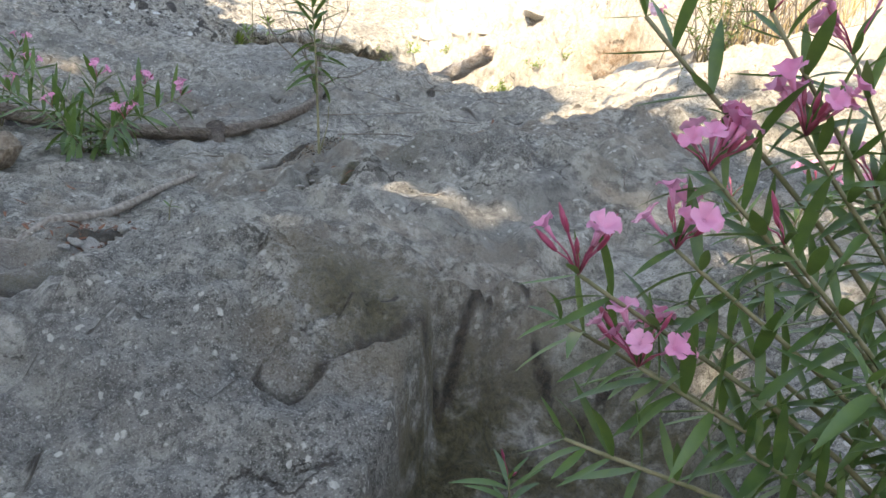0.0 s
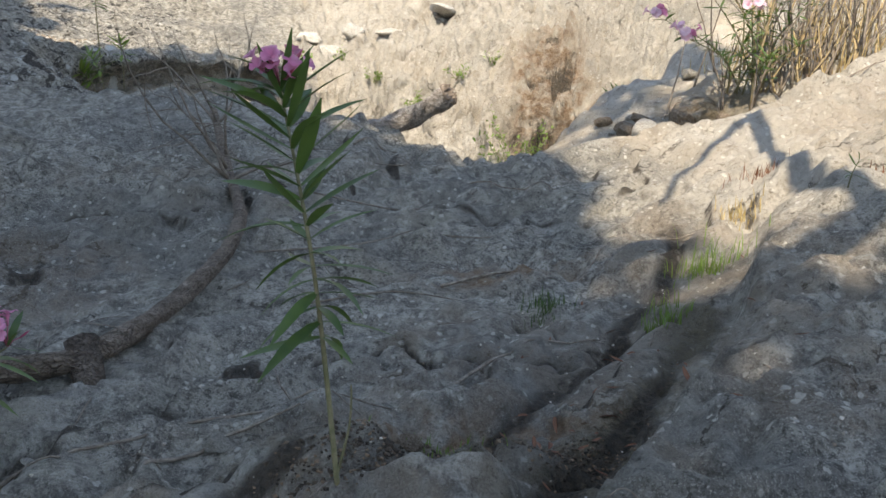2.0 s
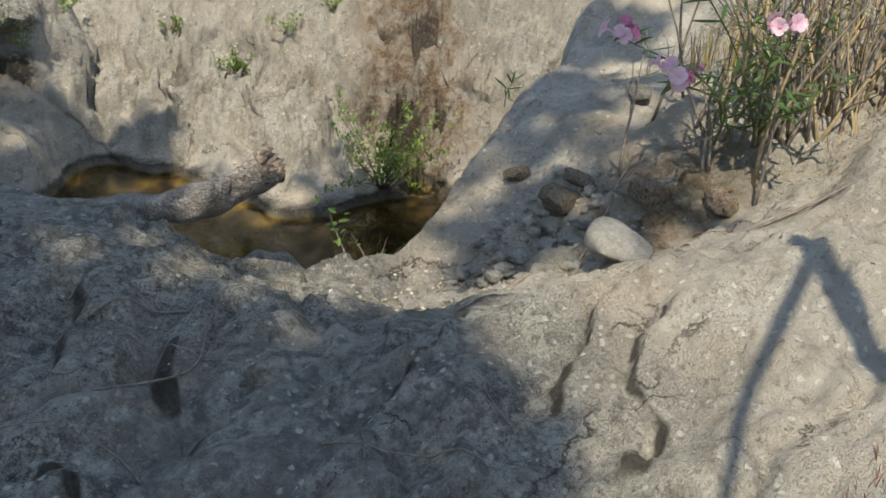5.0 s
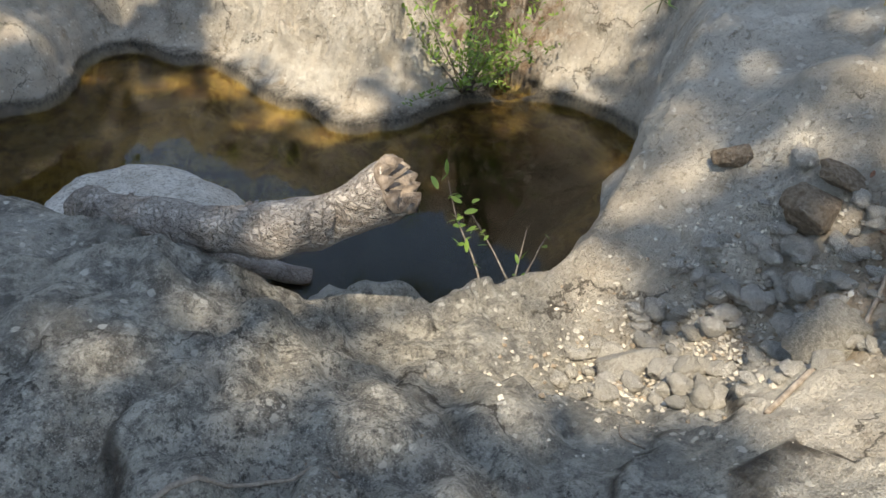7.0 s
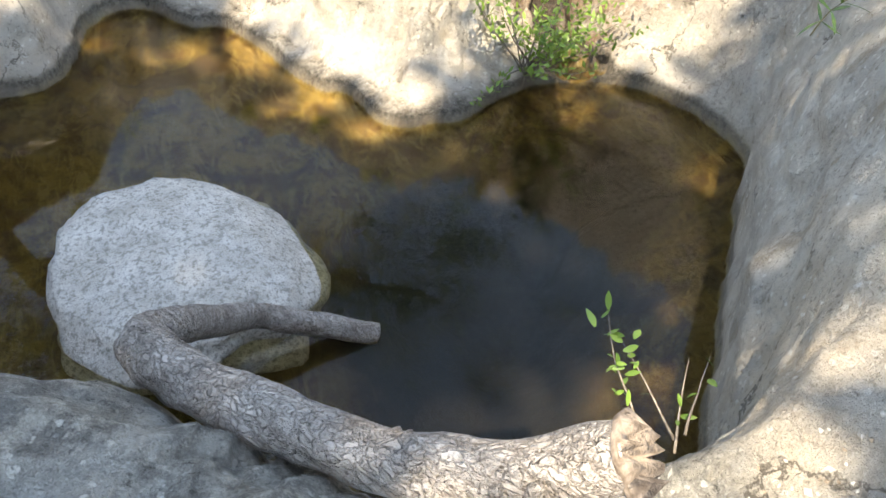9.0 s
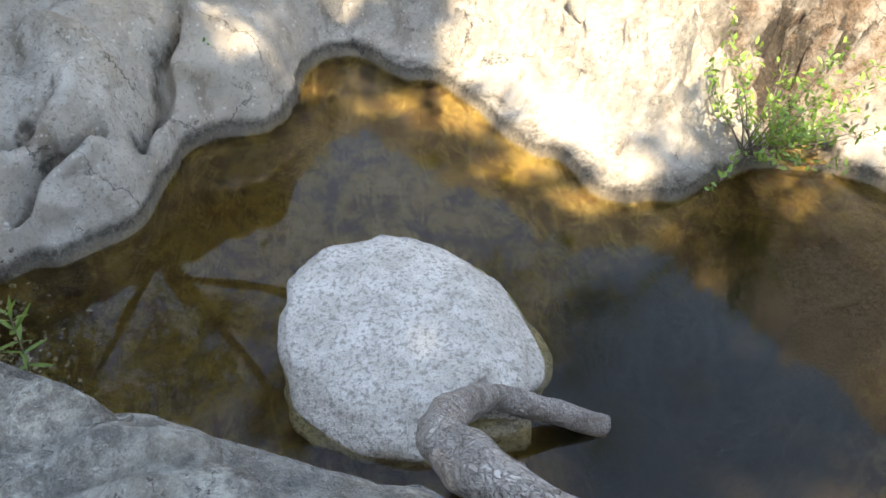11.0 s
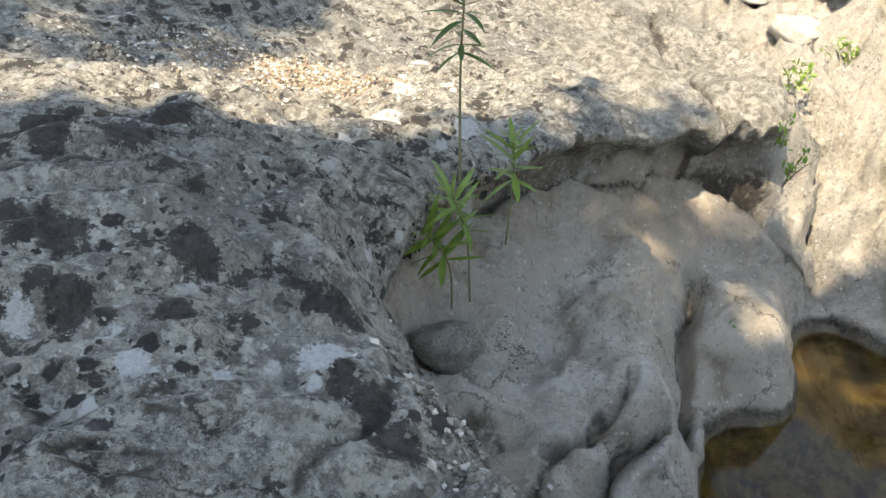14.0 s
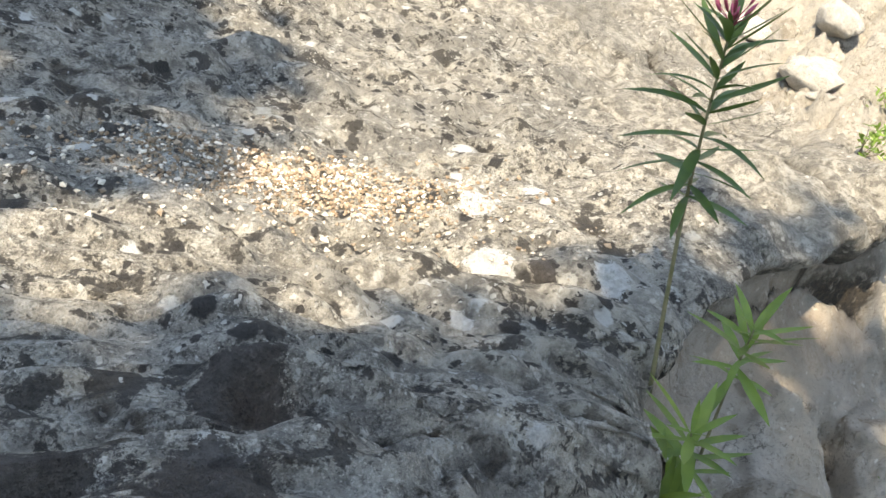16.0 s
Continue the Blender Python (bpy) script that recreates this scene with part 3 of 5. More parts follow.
    for (ax, ay), (bx, by), deep in HEAD_CRACKS:
        d, _, _ = nearest(x + 0.05 * value_noise(x * 8, y * 8, 0, 75), y + 0.05 * value_noise(x * 8, y * 8, 0, 76), np.array([(ax, ay), (bx, by)]), False)
        dirt_and_shade = dirt_and_shade + 0.6 * np.exp(-(d / 0.025) ** 2) * smooth(-0.12, -0.3, dl) * (ds > 0.05)
    # soil line at the ledge's foot, with the overhang's shade painted into it
    dirt_and_shade = dirt_and_shade + ledge * np.exp(-((dl - 0.06 + 0.06 * ramble) / (0.085 + 0.02 * smooth(-2.2, -1.6, x))) ** 2) * near
    # long joints in the slab
    for pts, deep, wide in (([(-2.6, 4.3), (-1.6, 5.0), (-0.7, 5.4), (-0.33, 5.64), (-0.17, 5.54), (-0.07, 5.54), (0.2, 5.4), (0.45, 5.53)], 0.05, 0.035), ([(0.25, 5.82), (0.4, 5.62), (0.62, 5.5), (0.81, 5.5)], 0.04, 0.03), ([(-1.9, 7.2), (-0.6, 7.3), (0.8, 7.0)], 0.03, 0.03),
                            ([(-0.9, 4.6), (0.2, 5.2), (0.9, 5.9), (1.2, 6.6)], 0.06, 0.10), ([(-3.6, 11.0), (-3.3, 11.9), (-3.5, 12.7)], 0.04, 0.04), ([(-0.03, 2.55), (-0.2, 2.42), (-0.36, 2.24), (-0.52, 2.22)], 0.06, 0.04), ([(-1.62, 14.45), (-1.55, 15.2), (-1.35, 16.2), (-1.25, 17.4)], 0.08, 0.06)):
        c = rounded(pts, False)
        d, _, _ = nearest(x + 0.06 * value_noise(x * 5, y * 5, 0, 71), y + 0.06 * value_noise(x * 5, y * 5, 0, 72), c, False)
        z = z - deep * np.exp(-(d / wide) ** 2)
        dirt_and_shade = dirt_and_shade + 0.8 * np.exp(-(d / (0.6 * wide)) ** 2)
    # hollow filled with grit on top of the lichened rock, and the undercut at the start of the walk
    z = z - 0.05 * np.exp(-(((x + 4.05) / 0.6) ** 2 + ((y - 14.35) / 0.35) ** 2) ** 2)
    jag = 0.10 * fbm(x * 2.6, y * 2.6, 0, 3, 161)
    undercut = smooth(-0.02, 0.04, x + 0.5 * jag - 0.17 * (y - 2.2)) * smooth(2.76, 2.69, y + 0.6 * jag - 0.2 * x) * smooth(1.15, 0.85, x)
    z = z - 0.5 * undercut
    trough, _, _ = nearest(x + 0.04 * value_noise(x * 6, y * 6, 0, 73), y, rounded([(-1.75, 2.75), (-1.2, 3.1), (-0.78, 3.5), (-0.42, 3.92), (-0.1, 4.35), (0.4, 4.9), (0.9, 5.5)], False), False)
    z = z - 0.06 * np.exp(-(trough / 0.05) ** 2) * smooth(-1.9, -1.2, x) * smooth(1.0, 0.2, x)
    dirt_and_shade = dirt_and_shade + np.exp(-(trough / 0.05) ** 2) * smooth(-1.9, -1.2, x) * smooth(1.0, 0.2, x) + 0.6 * np.exp(-(((x + 0.25) / 0.5) ** 2 + ((y - 4.62 - 0.1 * x) / 0.11) ** 2)) + 0.9 * np.exp(-(((x + 1.3) / 0.25) ** 2 + ((y - 3.38) / 0.18) ** 2))
    steep = np.clip(1 - np.abs(2 * lip - 1), 0, 1) * (dl > 0) * near + (dl < 0) * (ds > 0) * 0.8 * near
    wob = (0.06 + 0.03 * far_bank) * steep
    px = x + ux * shift + wob * fbm(x * 2.5, y * 2.5, z * 3.5, 3, 81)
    py = y + uy * shift + wob * fbm(x * 2.5, y * 2.5, z * 3.5, 3, 91)
    ragged = 0.35 * fbm(px * 2.2, py * 2.2, z * 2.2, 3, 101)
    washed = smooth(1.35, 0.75, np.clip(dl, -1, 9) / (0.16 + 1.6 * far_bank + 0.9 * east + 0.25 * smooth(12, 11, y)) + ragged)
    washed = np.maximum(washed, 0.95 * smooth(12.5, 13.2, y + ragged) * smooth(-0.9, -0.3, x + ragged))
    washed = washed * (1 - 0.35 * far_bank * smooth(0.1, 0.5, z + ragged))
    # sunlit shoulder of the slab: paled in colour to strengthen the sunlight on it
    washed = np.maximum(washed, 0.7 * smooth(1.0, 1.7, x + ragged) * smooth(5.2, 6.4, y) * smooth(10.4, 9.6, y))
    lichen = smooth(-2.3, -2.9, x + ragged * 0.8) * smooth(9.8, 10.8, y) * (1 - 0.8 * washed) + 0.30 * (1 - washed) * smooth(7.5, 9, y)
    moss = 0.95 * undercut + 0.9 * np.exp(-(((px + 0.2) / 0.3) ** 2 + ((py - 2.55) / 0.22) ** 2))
    moss = moss + 0.9 * np.exp(-(((px + 0.45) / 0.35) ** 2 + ((py - 4.0) / 0.16) ** 2)) + 0.6 * np.exp(-(trough / 0.1) ** 2) + 0.5 * np.exp(-(((px - 1.9) / 0.3) ** 2 + ((py - 5.0) / 0.3) ** 2))
    rust_and_shade = 1.5 * np.exp(-(((px - 0.26) / 0.4) ** 2 + ((py - 6.3) / 0.13) ** 2)) + 1.2 * np.exp(-(((px + 0.2) / 0.45) ** 2 + ((py - 4.95) / 0.12) ** 2)) + 1.6 * np.exp(-(((px - 2.75) / 0.45) ** 2 + ((py - 13.0) / 0.9) ** 2)) * smooth(0.25, 0.6, z) \
        + 0.5 * smooth(-0.45, -0.05, -np.abs(dl)) * ledge + 0.3 * smooth(0.1, 0.5, fbm(px * 1.1, py * 1.1, 0, 3, 111)) * smooth(8.5, 7.5, y)
    rust_and_shade = rust_and_shade + 1.6 * recess
    # the recess's shade is painted in as dark brown, deepest in its pockets
    dirt_and_shade = dirt_and_shade + recess * (0.35 + 0.65 * smooth(0.1, 0.6, pockets))
    # shading on the gravel by the bush, painted as brown and moss-dark patches
    rust_and_shade = rust_and_shade + 1.3 * np.exp(-(((px - 2.25) / 0.4) ** 2 + ((py - 8.6) / 0.3) ** 2))
    moss = moss + 0.7 * np.exp(-(((px - 2.5) / 0.35) ** 2 + ((py - 8.55) / 0.25) ** 2)) + 0.7 * np.exp(-(((px + 0.3) / 0.5) ** 2 + ((py - 4.75) / 0.1) ** 2))
    chalk, soot = np.zeros(x.shape), np.zeros(x.shape)
    for a, b, r in CHALK:
        chalk = np.maximum(chalk, np.exp(-((px - a) ** 2 + (py - b) ** 2) / r ** 2))
    for a, b, r in SOOT:
        soot = np.maximum(soot, np.exp(-((px - a) ** 2 + (py - b) ** 2) / (0.85 * r) ** 2))
    bed = np.maximum(smooth(0.03, -0.02, ds), smooth(0.015, -0.01, z)) * near
    # where the bed's colour is blackened for depth
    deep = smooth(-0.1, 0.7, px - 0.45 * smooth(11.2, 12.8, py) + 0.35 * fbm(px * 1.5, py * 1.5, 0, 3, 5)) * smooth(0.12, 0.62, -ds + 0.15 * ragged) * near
    data = bpy.data.meshes.new("rock")
    ny, nx = shape
    k = np.arange(nx * ny).reshape(shape)
    quads = np.stack([k[:-1, :-1], k[:-1, 1:], k[1:, 1:], k[1:, :-1]], -1).reshape(-1)
    count = len(quads) // 4
    data.vertices.add(len(x))
    data.vertices.foreach_set("co", np.stack([px, py, z], 1).ravel())
    data.loops.add(len(quads))
    data.loops.foreach_set("vertex_index", quads.astype(np.int32))
    data.polygons.add(count)
    data.polygons.foreach_set("loop_start", np.arange(count, dtype=np.int32) * 4)
    data.polygons.foreach_set("use_smooth", np.ones(count, bool))
    data.update(calc_edges=True)
    for name, v in (("washed", washed), ("lichen", lichen), ("moss", moss), ("rust_and_shade", rust_and_shade), ("bed", bed), ("deep", deep), ("dirt_and_shade", dirt_and_shade), ("chalk", chalk), ("soot", soot)):
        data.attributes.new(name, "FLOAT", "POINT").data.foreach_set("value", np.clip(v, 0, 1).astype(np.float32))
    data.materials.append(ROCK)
    return data, px.reshape(shape), py.reshape(shape), z.reshape(shape)


ground_data, GX, GY, GZ = rock_surface()
ground = tagged(new("ground", ground_data), "weathered grey limestone slabs round a water-worn pool", "rock", kind="structure")


def rock_tree():
    """A search tree over the near rock, to set things down on it."""
    rows, cols = np.where((gy > -12) & (gy < 26))[0], np.where((gx > -13) & (gx < 13))[0]
    i0, i1, j0, j1 = rows[0], rows[-1] + 1, cols[0], cols[-1] + 1
    verts = np.stack([GX[i0:i1, j0:j1], GY[i0:i1, j0:j1], GZ[i0:i1, j0:j1]], -1).reshape(-1, 3)
    k = np.arange(len(verts)).reshape(i1 - i0, j1 - j0)
    quads = np.stack([k[:-1, :-1], k[:-1, 1:], k[1:, 1:], k[1:, :-1]], -1).reshape(-1, 4)
    return BVHTree.FromPolygons(verts.tolist(), quads.tolist())


ROCK_TREE = rock_tree()


def height(x, y):
    """The rock's height at a place."""
    place = ROCK_TREE.ray_cast(Vector((x, y, 40.0)), Vector((0, 0, -1)))[0]
    return place.z if place is not None else 0.0


# ---- helpers for things ----
def mesh_of(name, bm, material, flat=False):
    data = bpy.data.meshes.new(name)
    bm.to_mesh(data)
    bm.free()
    if not flat:
        data.polygons.foreach_set("use_smooth", np.ones(len(data.polygons), bool))
    data.materials.append(material)
    return data


def part(name, bm, material, parent, label="", flat=False):
    ob = new(name, mesh_of(name, bm, material, flat))
    ob.parent = parent
    return tagged(ob, label)


def empty(name, at, label, category, group=""):
    ob = new(name)
    ob.location = at
    return tagged(ob, label, category, group)


def tube(bm, points, radii, sides=7, bumpy=0.0, seed=0, ends=True):
    """A tapering, bending round bar through a few points."""
    pts = [Vector(p) for p in points]
    rings, up = [], Vector((0.13, 0.31, 0.94))
    for i, p in enumerate(pts):
        way = (pts[min(i + 1, len(pts) - 1)] - pts[max(i - 1, 0)]).normalized()
        side = way.cross(up)
        if side.length < 0.05:
            side = way.cross(Vector((1, 0, 0)))
        side.normalize()
        up = side.cross(way)
        ring = []
        for k in range(sides):
            a = 2 * math.pi * k / sides
            r = radii[i] * (1 + bumpy * noise.noise(p * 9 + Vector((math.cos(a) * 1.4, math.sin(a) * 1.4, seed * 7.1))))
            ring.append(bm.verts.new(p + side * (r * math.cos(a)) + up * (r * math.sin(a))))
        rings.append(ring)
    for a, b in zip(rings, rings[1:]):
        for k in range(sides):
            bm.faces.new((a[k], a[(k + 1) % sides], b[(k + 1) % sides], b[k]))
    if ends:
        bm.faces.new(rings[0][::-1])
        bm.faces.new(rings[-1])
    return rings


def bend(points, steps=6):
    """Smooth in-between points for a tube, in space."""
    p = [Vector(q) for q in points]
    out = []
    for i in range(len(p) - 1):
        a, b, c, d = (p[min(max(i + k, 0), len(p) - 1)] for k in (-1, 0, 1, 2))
        for s in range(steps):
            t = s / steps
            out.append(0.5 * (2 * b + (c - a) * t + (2 * a - 5 * b + 4 * c - d) * t * t + (3 * b - a - 3 * c + d) * t ** 3))
    return out + [p[-1]]


def stone_mesh(name, material, seed, size, cuts=3, rough=0.22, sharp=0.0):
    """A worn or broken stone of the given half sizes, its foot at the origin."""
    bm = bmesh.new()
    bmesh.ops.create_icosphere(bm, subdivisions=cuts, radius=1)
    off = Vector((seed * 3.7, seed * 1.9, seed * 5.3))
    rnd = random.Random(seed)
    planes = [(Vector((rnd.gauss(0, 1), rnd.gauss(0, 1), rnd.gauss(0, 1))).normalized(), rnd.uniform(0.5, 0.85)) for _ in range(9)]
    for v in bm.verts:
        p = v.co.copy()
        v.co *= 1 + rough * noise.noise(p * 1.3 + off) + 0.3 * rough * noise.noise(p * 3.6 + off) + 0.1 * rough * noise.noise(p * 9 + off)
        for n, d in planes:
            over = v.co.dot(n) - d
            if over > 0:
                v.co -= n * over * sharp
        v.co = Vector((v.co.x * size[0], v.co.y * size[1], v.co.z * size[2]))
    low = min(v.co.z for v in bm.verts)
    for v in bm.verts:
        v.co.z -= low
    return mesh_of(name, bm, material)

# ---- the pool ----
def water_sheet():
    bm = bmesh.new()
    edge = rounded(HEADLAND_SHORE + FAR_SHORE + NEAR_SHORE, True, 3)
    mid = edge.mean(0)
    out = [mid + (q - mid) * (1 + 0.3 / np.hypot(*(q - mid))) for q in edge]
    bm.faces.new([bm.verts.new((q[0], q[1], 0)) for q in out])
    bm.normal_update()
    if bm.faces[:][0].normal.z < 0:
        bmesh.ops.reverse_faces(bm, faces=bm.faces[:])
    bmesh.ops.triangulate(bm, faces=bm.faces[:])
    return mesh_of("water", bm, WATER, True)


water = tagged(new("water", water_sheet()), "still clear brown pool water reflecting the sky", "water", kind="structure")
water.visible_shadow = False

# ---- the white boulder and the fallen trunk ----
boulder = tagged(new("boulder", stone_mesh("boulder", PALE_STONE, 5, (0.84, 0.73, 0.345), 5, 0.42, 0.6)), "pale rounded limestone boulder standing in the pool", "boulder")
boulder.location = (-0.285, 11.59, -0.45)


def fallen_log():
    log = empty("fallen_log", (0.5, 9.05, 1.2), "weathered grey fallen tree trunk lying over the pool's rim", "log")
    o = log.location
    line = [Vector(p) - o for p in bend([(0.49, 9.05, 1.735), (0.33, 9.15, 1.60), (0.12, 9.32, 1.475), (-0.12, 9.6, 1.36), (-0.34, 9.9, 1.25), (-0.45, 10.14, 1.15)], 9)]
    n = len(line)
    bm = bmesh.new()
    tube(bm, line, [0.082 + 0.006 * math.sin(i * 0.5) for i in range(n)], 26, 0.2, 3, ends=False)
    trunk = part("trunk", bm, BARK, log)
    bm = bmesh.new()
    ends = tube(bm, [line[0] + Vector((0.012, -0.008, 0.011)), line[0], line[1]], [0.06, 0.092, 0.088], 26, 0.35, 9, ends=False)
    hub = bm.verts.new(line[0] + Vector((-0.10, 0.07, -0.07)))
    for k in range(26):
        ends[0][k].co += Vector((0.02, -0.015, 0.015)) * math.sin(k * 2.3)
        bm.faces.new((ends[0][(k + 1) % 26], ends[0][k], hub))
    part("broken_end", bm, CUT_WOOD, log, "splintered hollow end of pale rotten wood")
    for seed in range(16):
        rnd = random.Random(seed)
        at = line[rnd.randrange(2, n - 3)]
        side = Vector((rnd.gauss(0, 1), rnd.gauss(0, 1), rnd.uniform(0.2, 1))).normalized()
        bm = bmesh.new()
        bmesh.ops.create_icosphere(bm, subdivisions=2, radius=1)
        for v in bm.verts:
            v.co = Vector((v.co.x * 0.045, v.co.y * 0.02, v.co.z * 0.012)) * (1 + 0.3 * noise.noise(v.co * 2 + Vector((seed, 0, 0))))
        flake = part("bark_flake", bm, BARK, log)
        flake.matrix_basis = Matrix.Translation(at + side * 0.086) @ side.to_track_quat("Z", "X").to_matrix().to_4x4()
    bm = bmesh.new()
    path = bend([(-0.43, 10.08, 1.16), (-0.46, 10.25, 1.06), (-0.36, 10.5, 0.84), (-0.2, 10.8, 0.5), (-0.01, 11.02, 0.25), (0.24, 11.02, 0.12), (0.55, 10.98, -0.01)], 6)
    tube(bm, [Vector(p) - o for p in path], [0.078 - 0.0006 * i for i in range(len(path))], 18, 0.22, 8)
    part("branch", bm, BARK, log, "bent bleached branch dipping into the water")
    return log


fallen_log()

# ---- plants ----
def leaf_mesh(name, material, long, wide, droop, fold=0.25, rows=5):
    """A lance-shaped leaf along +x, folded along its midrib and drooping to its tip."""
    bm = bmesh.new()
    line = []
    for i in range(rows + 1):
        t = i / rows
        w = wide * 0.5 * (math.sin(math.pi * min(1, t * 0.93 + 0.07)) ** 0.8) if i < rows else 0.0006
        z = -droop * long * t * t
        line.append([bm.verts.new((t * long, s * w, z + abs(s) * w * fold)) for s in (-1, 0, 1)])
    for a, b in zip(line, line[1:]):
        for k in (0, 1):
            bm.faces.new((a[k], b[k], b[k + 1], a[k + 1]))
    return mesh_of(name, bm, material)


def flower_mesh(name, material, seed, radius=0.022, cup=0.5):
    """An open five-petalled oleander flower, facing +z."""
    rnd = random.Random(seed)
    bm = bmesh.new()
    tube(bm, [(0, 0, -0.03), (0, 0, -0.012), (0, 0, 0)], [0.002, 0.0035, 0.006], 6)
    for k in range(5):
        a = 2 * math.pi * k / 5 + rnd.uniform(-0.15, 0.15)
        c, s = math.cos(a), math.sin(a)
        rows = []
        for r, w, z in ((0.12, 0.12, 0.0), (0.5, 0.42, 0.28), (0.85, 0.52, 0.42 + rnd.uniform(-0.15, 0.1)), (1.08, 0.28, 0.40 + rnd.uniform(-0.25, 0.1))):
            rows.append([bm.verts.new((radius * (r * c - q * w * s), radius * (r * s + q * w * c), radius * (z * cup * 2 + 0.12 * abs(q)))) for q in (-1, 0, 1)])
        for p, q in zip(rows, rows[1:]):
            for j in (0, 1):
                bm.faces.new((p[j], q[j], q[j + 1], p[j + 1]))
    return mesh_of(name, bm, material)


def bud_mesh(name, material):
    bm = bmesh.new()
    tube(bm, [(0, 0, 0), (0, 0, 0.012), (0, 0, 0.026), (0, 0, 0.04)], [0.002, 0.0045, 0.004, 0.0006], 6)
    return mesh_of(name, bm, material)


LEAVES = [leaf_mesh("leaf", LEAF, 0.125, 0.020, d, f) for d, f in ((0.05, 0.3), (0.2, 0.25), (0.4, 0.35), (-0.08, 0.2))]
YOUNG_LEAVES = [leaf_mesh("leaf", YOUNG_LEAF, 0.125, 0.022, d, f) for d, f in ((0.05, 0.3), (0.2, 0.25), (-0.08, 0.2))]
FLOWERS = [flower_mesh("flower", PETAL, s, 0.021, c) for s, c in ((1, 0.4), (2, 0.8), (3, 0.6))]
PALE_FLOWERS = [flower_mesh("flower", PALE_PETAL, s, 0.024, c) for s, c in ((4, 0.4), (5, 0.7))]
BUDS = [bud_mesh("bud", BUD)]


def upright(way, turn):
    return Vector(way).to_track_quat("X", "Z").to_matrix().to_4x4() @ Matrix.Rotation(turn, 4, "X")


def child(name, data, parent, m):
    ob = new(name, data)
    ob.parent = parent
    ob.matrix_basis = m
    return ob


def oleander(at, stems, seed, label, name="oleander", leaf=1.0, group="", leaves=None):
    """Stems (tip offset x, y, z; share of bare stem; flowers; buds; leaf whorls) from one foot."""
    rnd = random.Random(seed)
    plant = empty(name, at, label, "shrub", group)
    for dx, dy, dz, bare, flowers, buds, whorls in stems:
        tip = Vector((dx, dy, dz))
        mid = Vector((dx * 0.35 + rnd.uniform(-0.02, 0.02), dy * 0.35 + rnd.uniform(-0.02, 0.02), dz * 0.55))
        line = bend([(rnd.uniform(-0.015, 0.015), rnd.uniform(-0.015, 0.015), -0.03), mid, tip], 7)
        thick = 0.0035 + 0.0045 * min(1.0, tip.length)
        bm = bmesh.new()
        tube(bm, line, [thick * (1 - 0.6 * i / (len(line) - 1)) for i in range(len(line))], 7, 0.1, seed)
        part("stem", bm, STEM, plant)
        n = len(line) - 1
        turn = rnd.uniform(0, 6)
        for w in range(whorls):
            t = bare + (1 - bare) * (w + 1) / whorls
            f = t * n
            i = min(int(f), n - 1)
            p = line[i].lerp(line[i + 1], f - i)
            axis_way = (line[i + 1] - line[i]).normalized()
            turn += 1.05
            for k in range(3):
                a = turn + k * 2.094 + rnd.uniform(-0.25, 0.25)
                side = axis_way.cross(Vector((math.cos(a), math.sin(a), 0.01))).normalized()
                rise = (0.15 + 0.75 * (w + 1) / whorls) * rnd.uniform(0.7, 1.25) - (0.35 if w < whorls * 0.3 else 0)
                way = (side + axis_way * rise).normalized()
                size = leaf * rnd.uniform(0.75, 1.2) * (0.62 if w == whorls - 1 else 1.0)
                child("leaf", rnd.choice(leaves or LEAVES), plant, Matrix.Translation(p) @ upright(way, rnd.uniform(-0.4, 0.4)) @ Matrix.Scale(size, 4))
        for k in range(flowers + buds):
            a, out = rnd.uniform(0, 6.28), rnd.uniform(0.25, 1.0)
            way = Vector((math.cos(a) * out, math.sin(a) * out, rnd.uniform(0.5, 1.1))).normalized()
            reach = rnd.uniform(0.035, 0.075)
            bm = bmesh.new()
            tube(bm, [tip, tip + way * reach * 0.5 + Vector((0, 0, 0.006)), tip + way * reach], [0.0018, 0.0015, 0.0013], 5)
            part("flower_stalk", bm, BUD, plant)
            data = rnd.choice(FLOWERS) if k < flowers else BUDS[0]
            face = way.to_track_quat("Z", "Y").to_matrix().to_4x4() @ Matrix.Rotation(rnd.uniform(0, 6), 4, "Z")
            child("flower" if k < flowers else "bud", data, plant, Matrix.Translation(tip + way * (reach + (0.02 if k < flowers else 0))) @ face @ Matrix.Scale(rnd.uniform(0.8, 1.2), 4))
    return plant


def on_rock(x, y, sink=0.0):
    return (x, y, height(x, y) - sink)


# the tall single seedling on the slab
oleander(on_rock(-0.61, 4.48), [(-0.13, 0.20, 0.95, 0.34, 15, 3, 22), (0.03, 0.02, 0.25, 0.3, 0, 0, 0)], 4,
         "slender young oleander with pink flowers in a rock crack", leaf=1.5)
# the bush close by the start
BUSH_FOOT = Vector((1.1, 1.3, height(1.1, 1.3)))
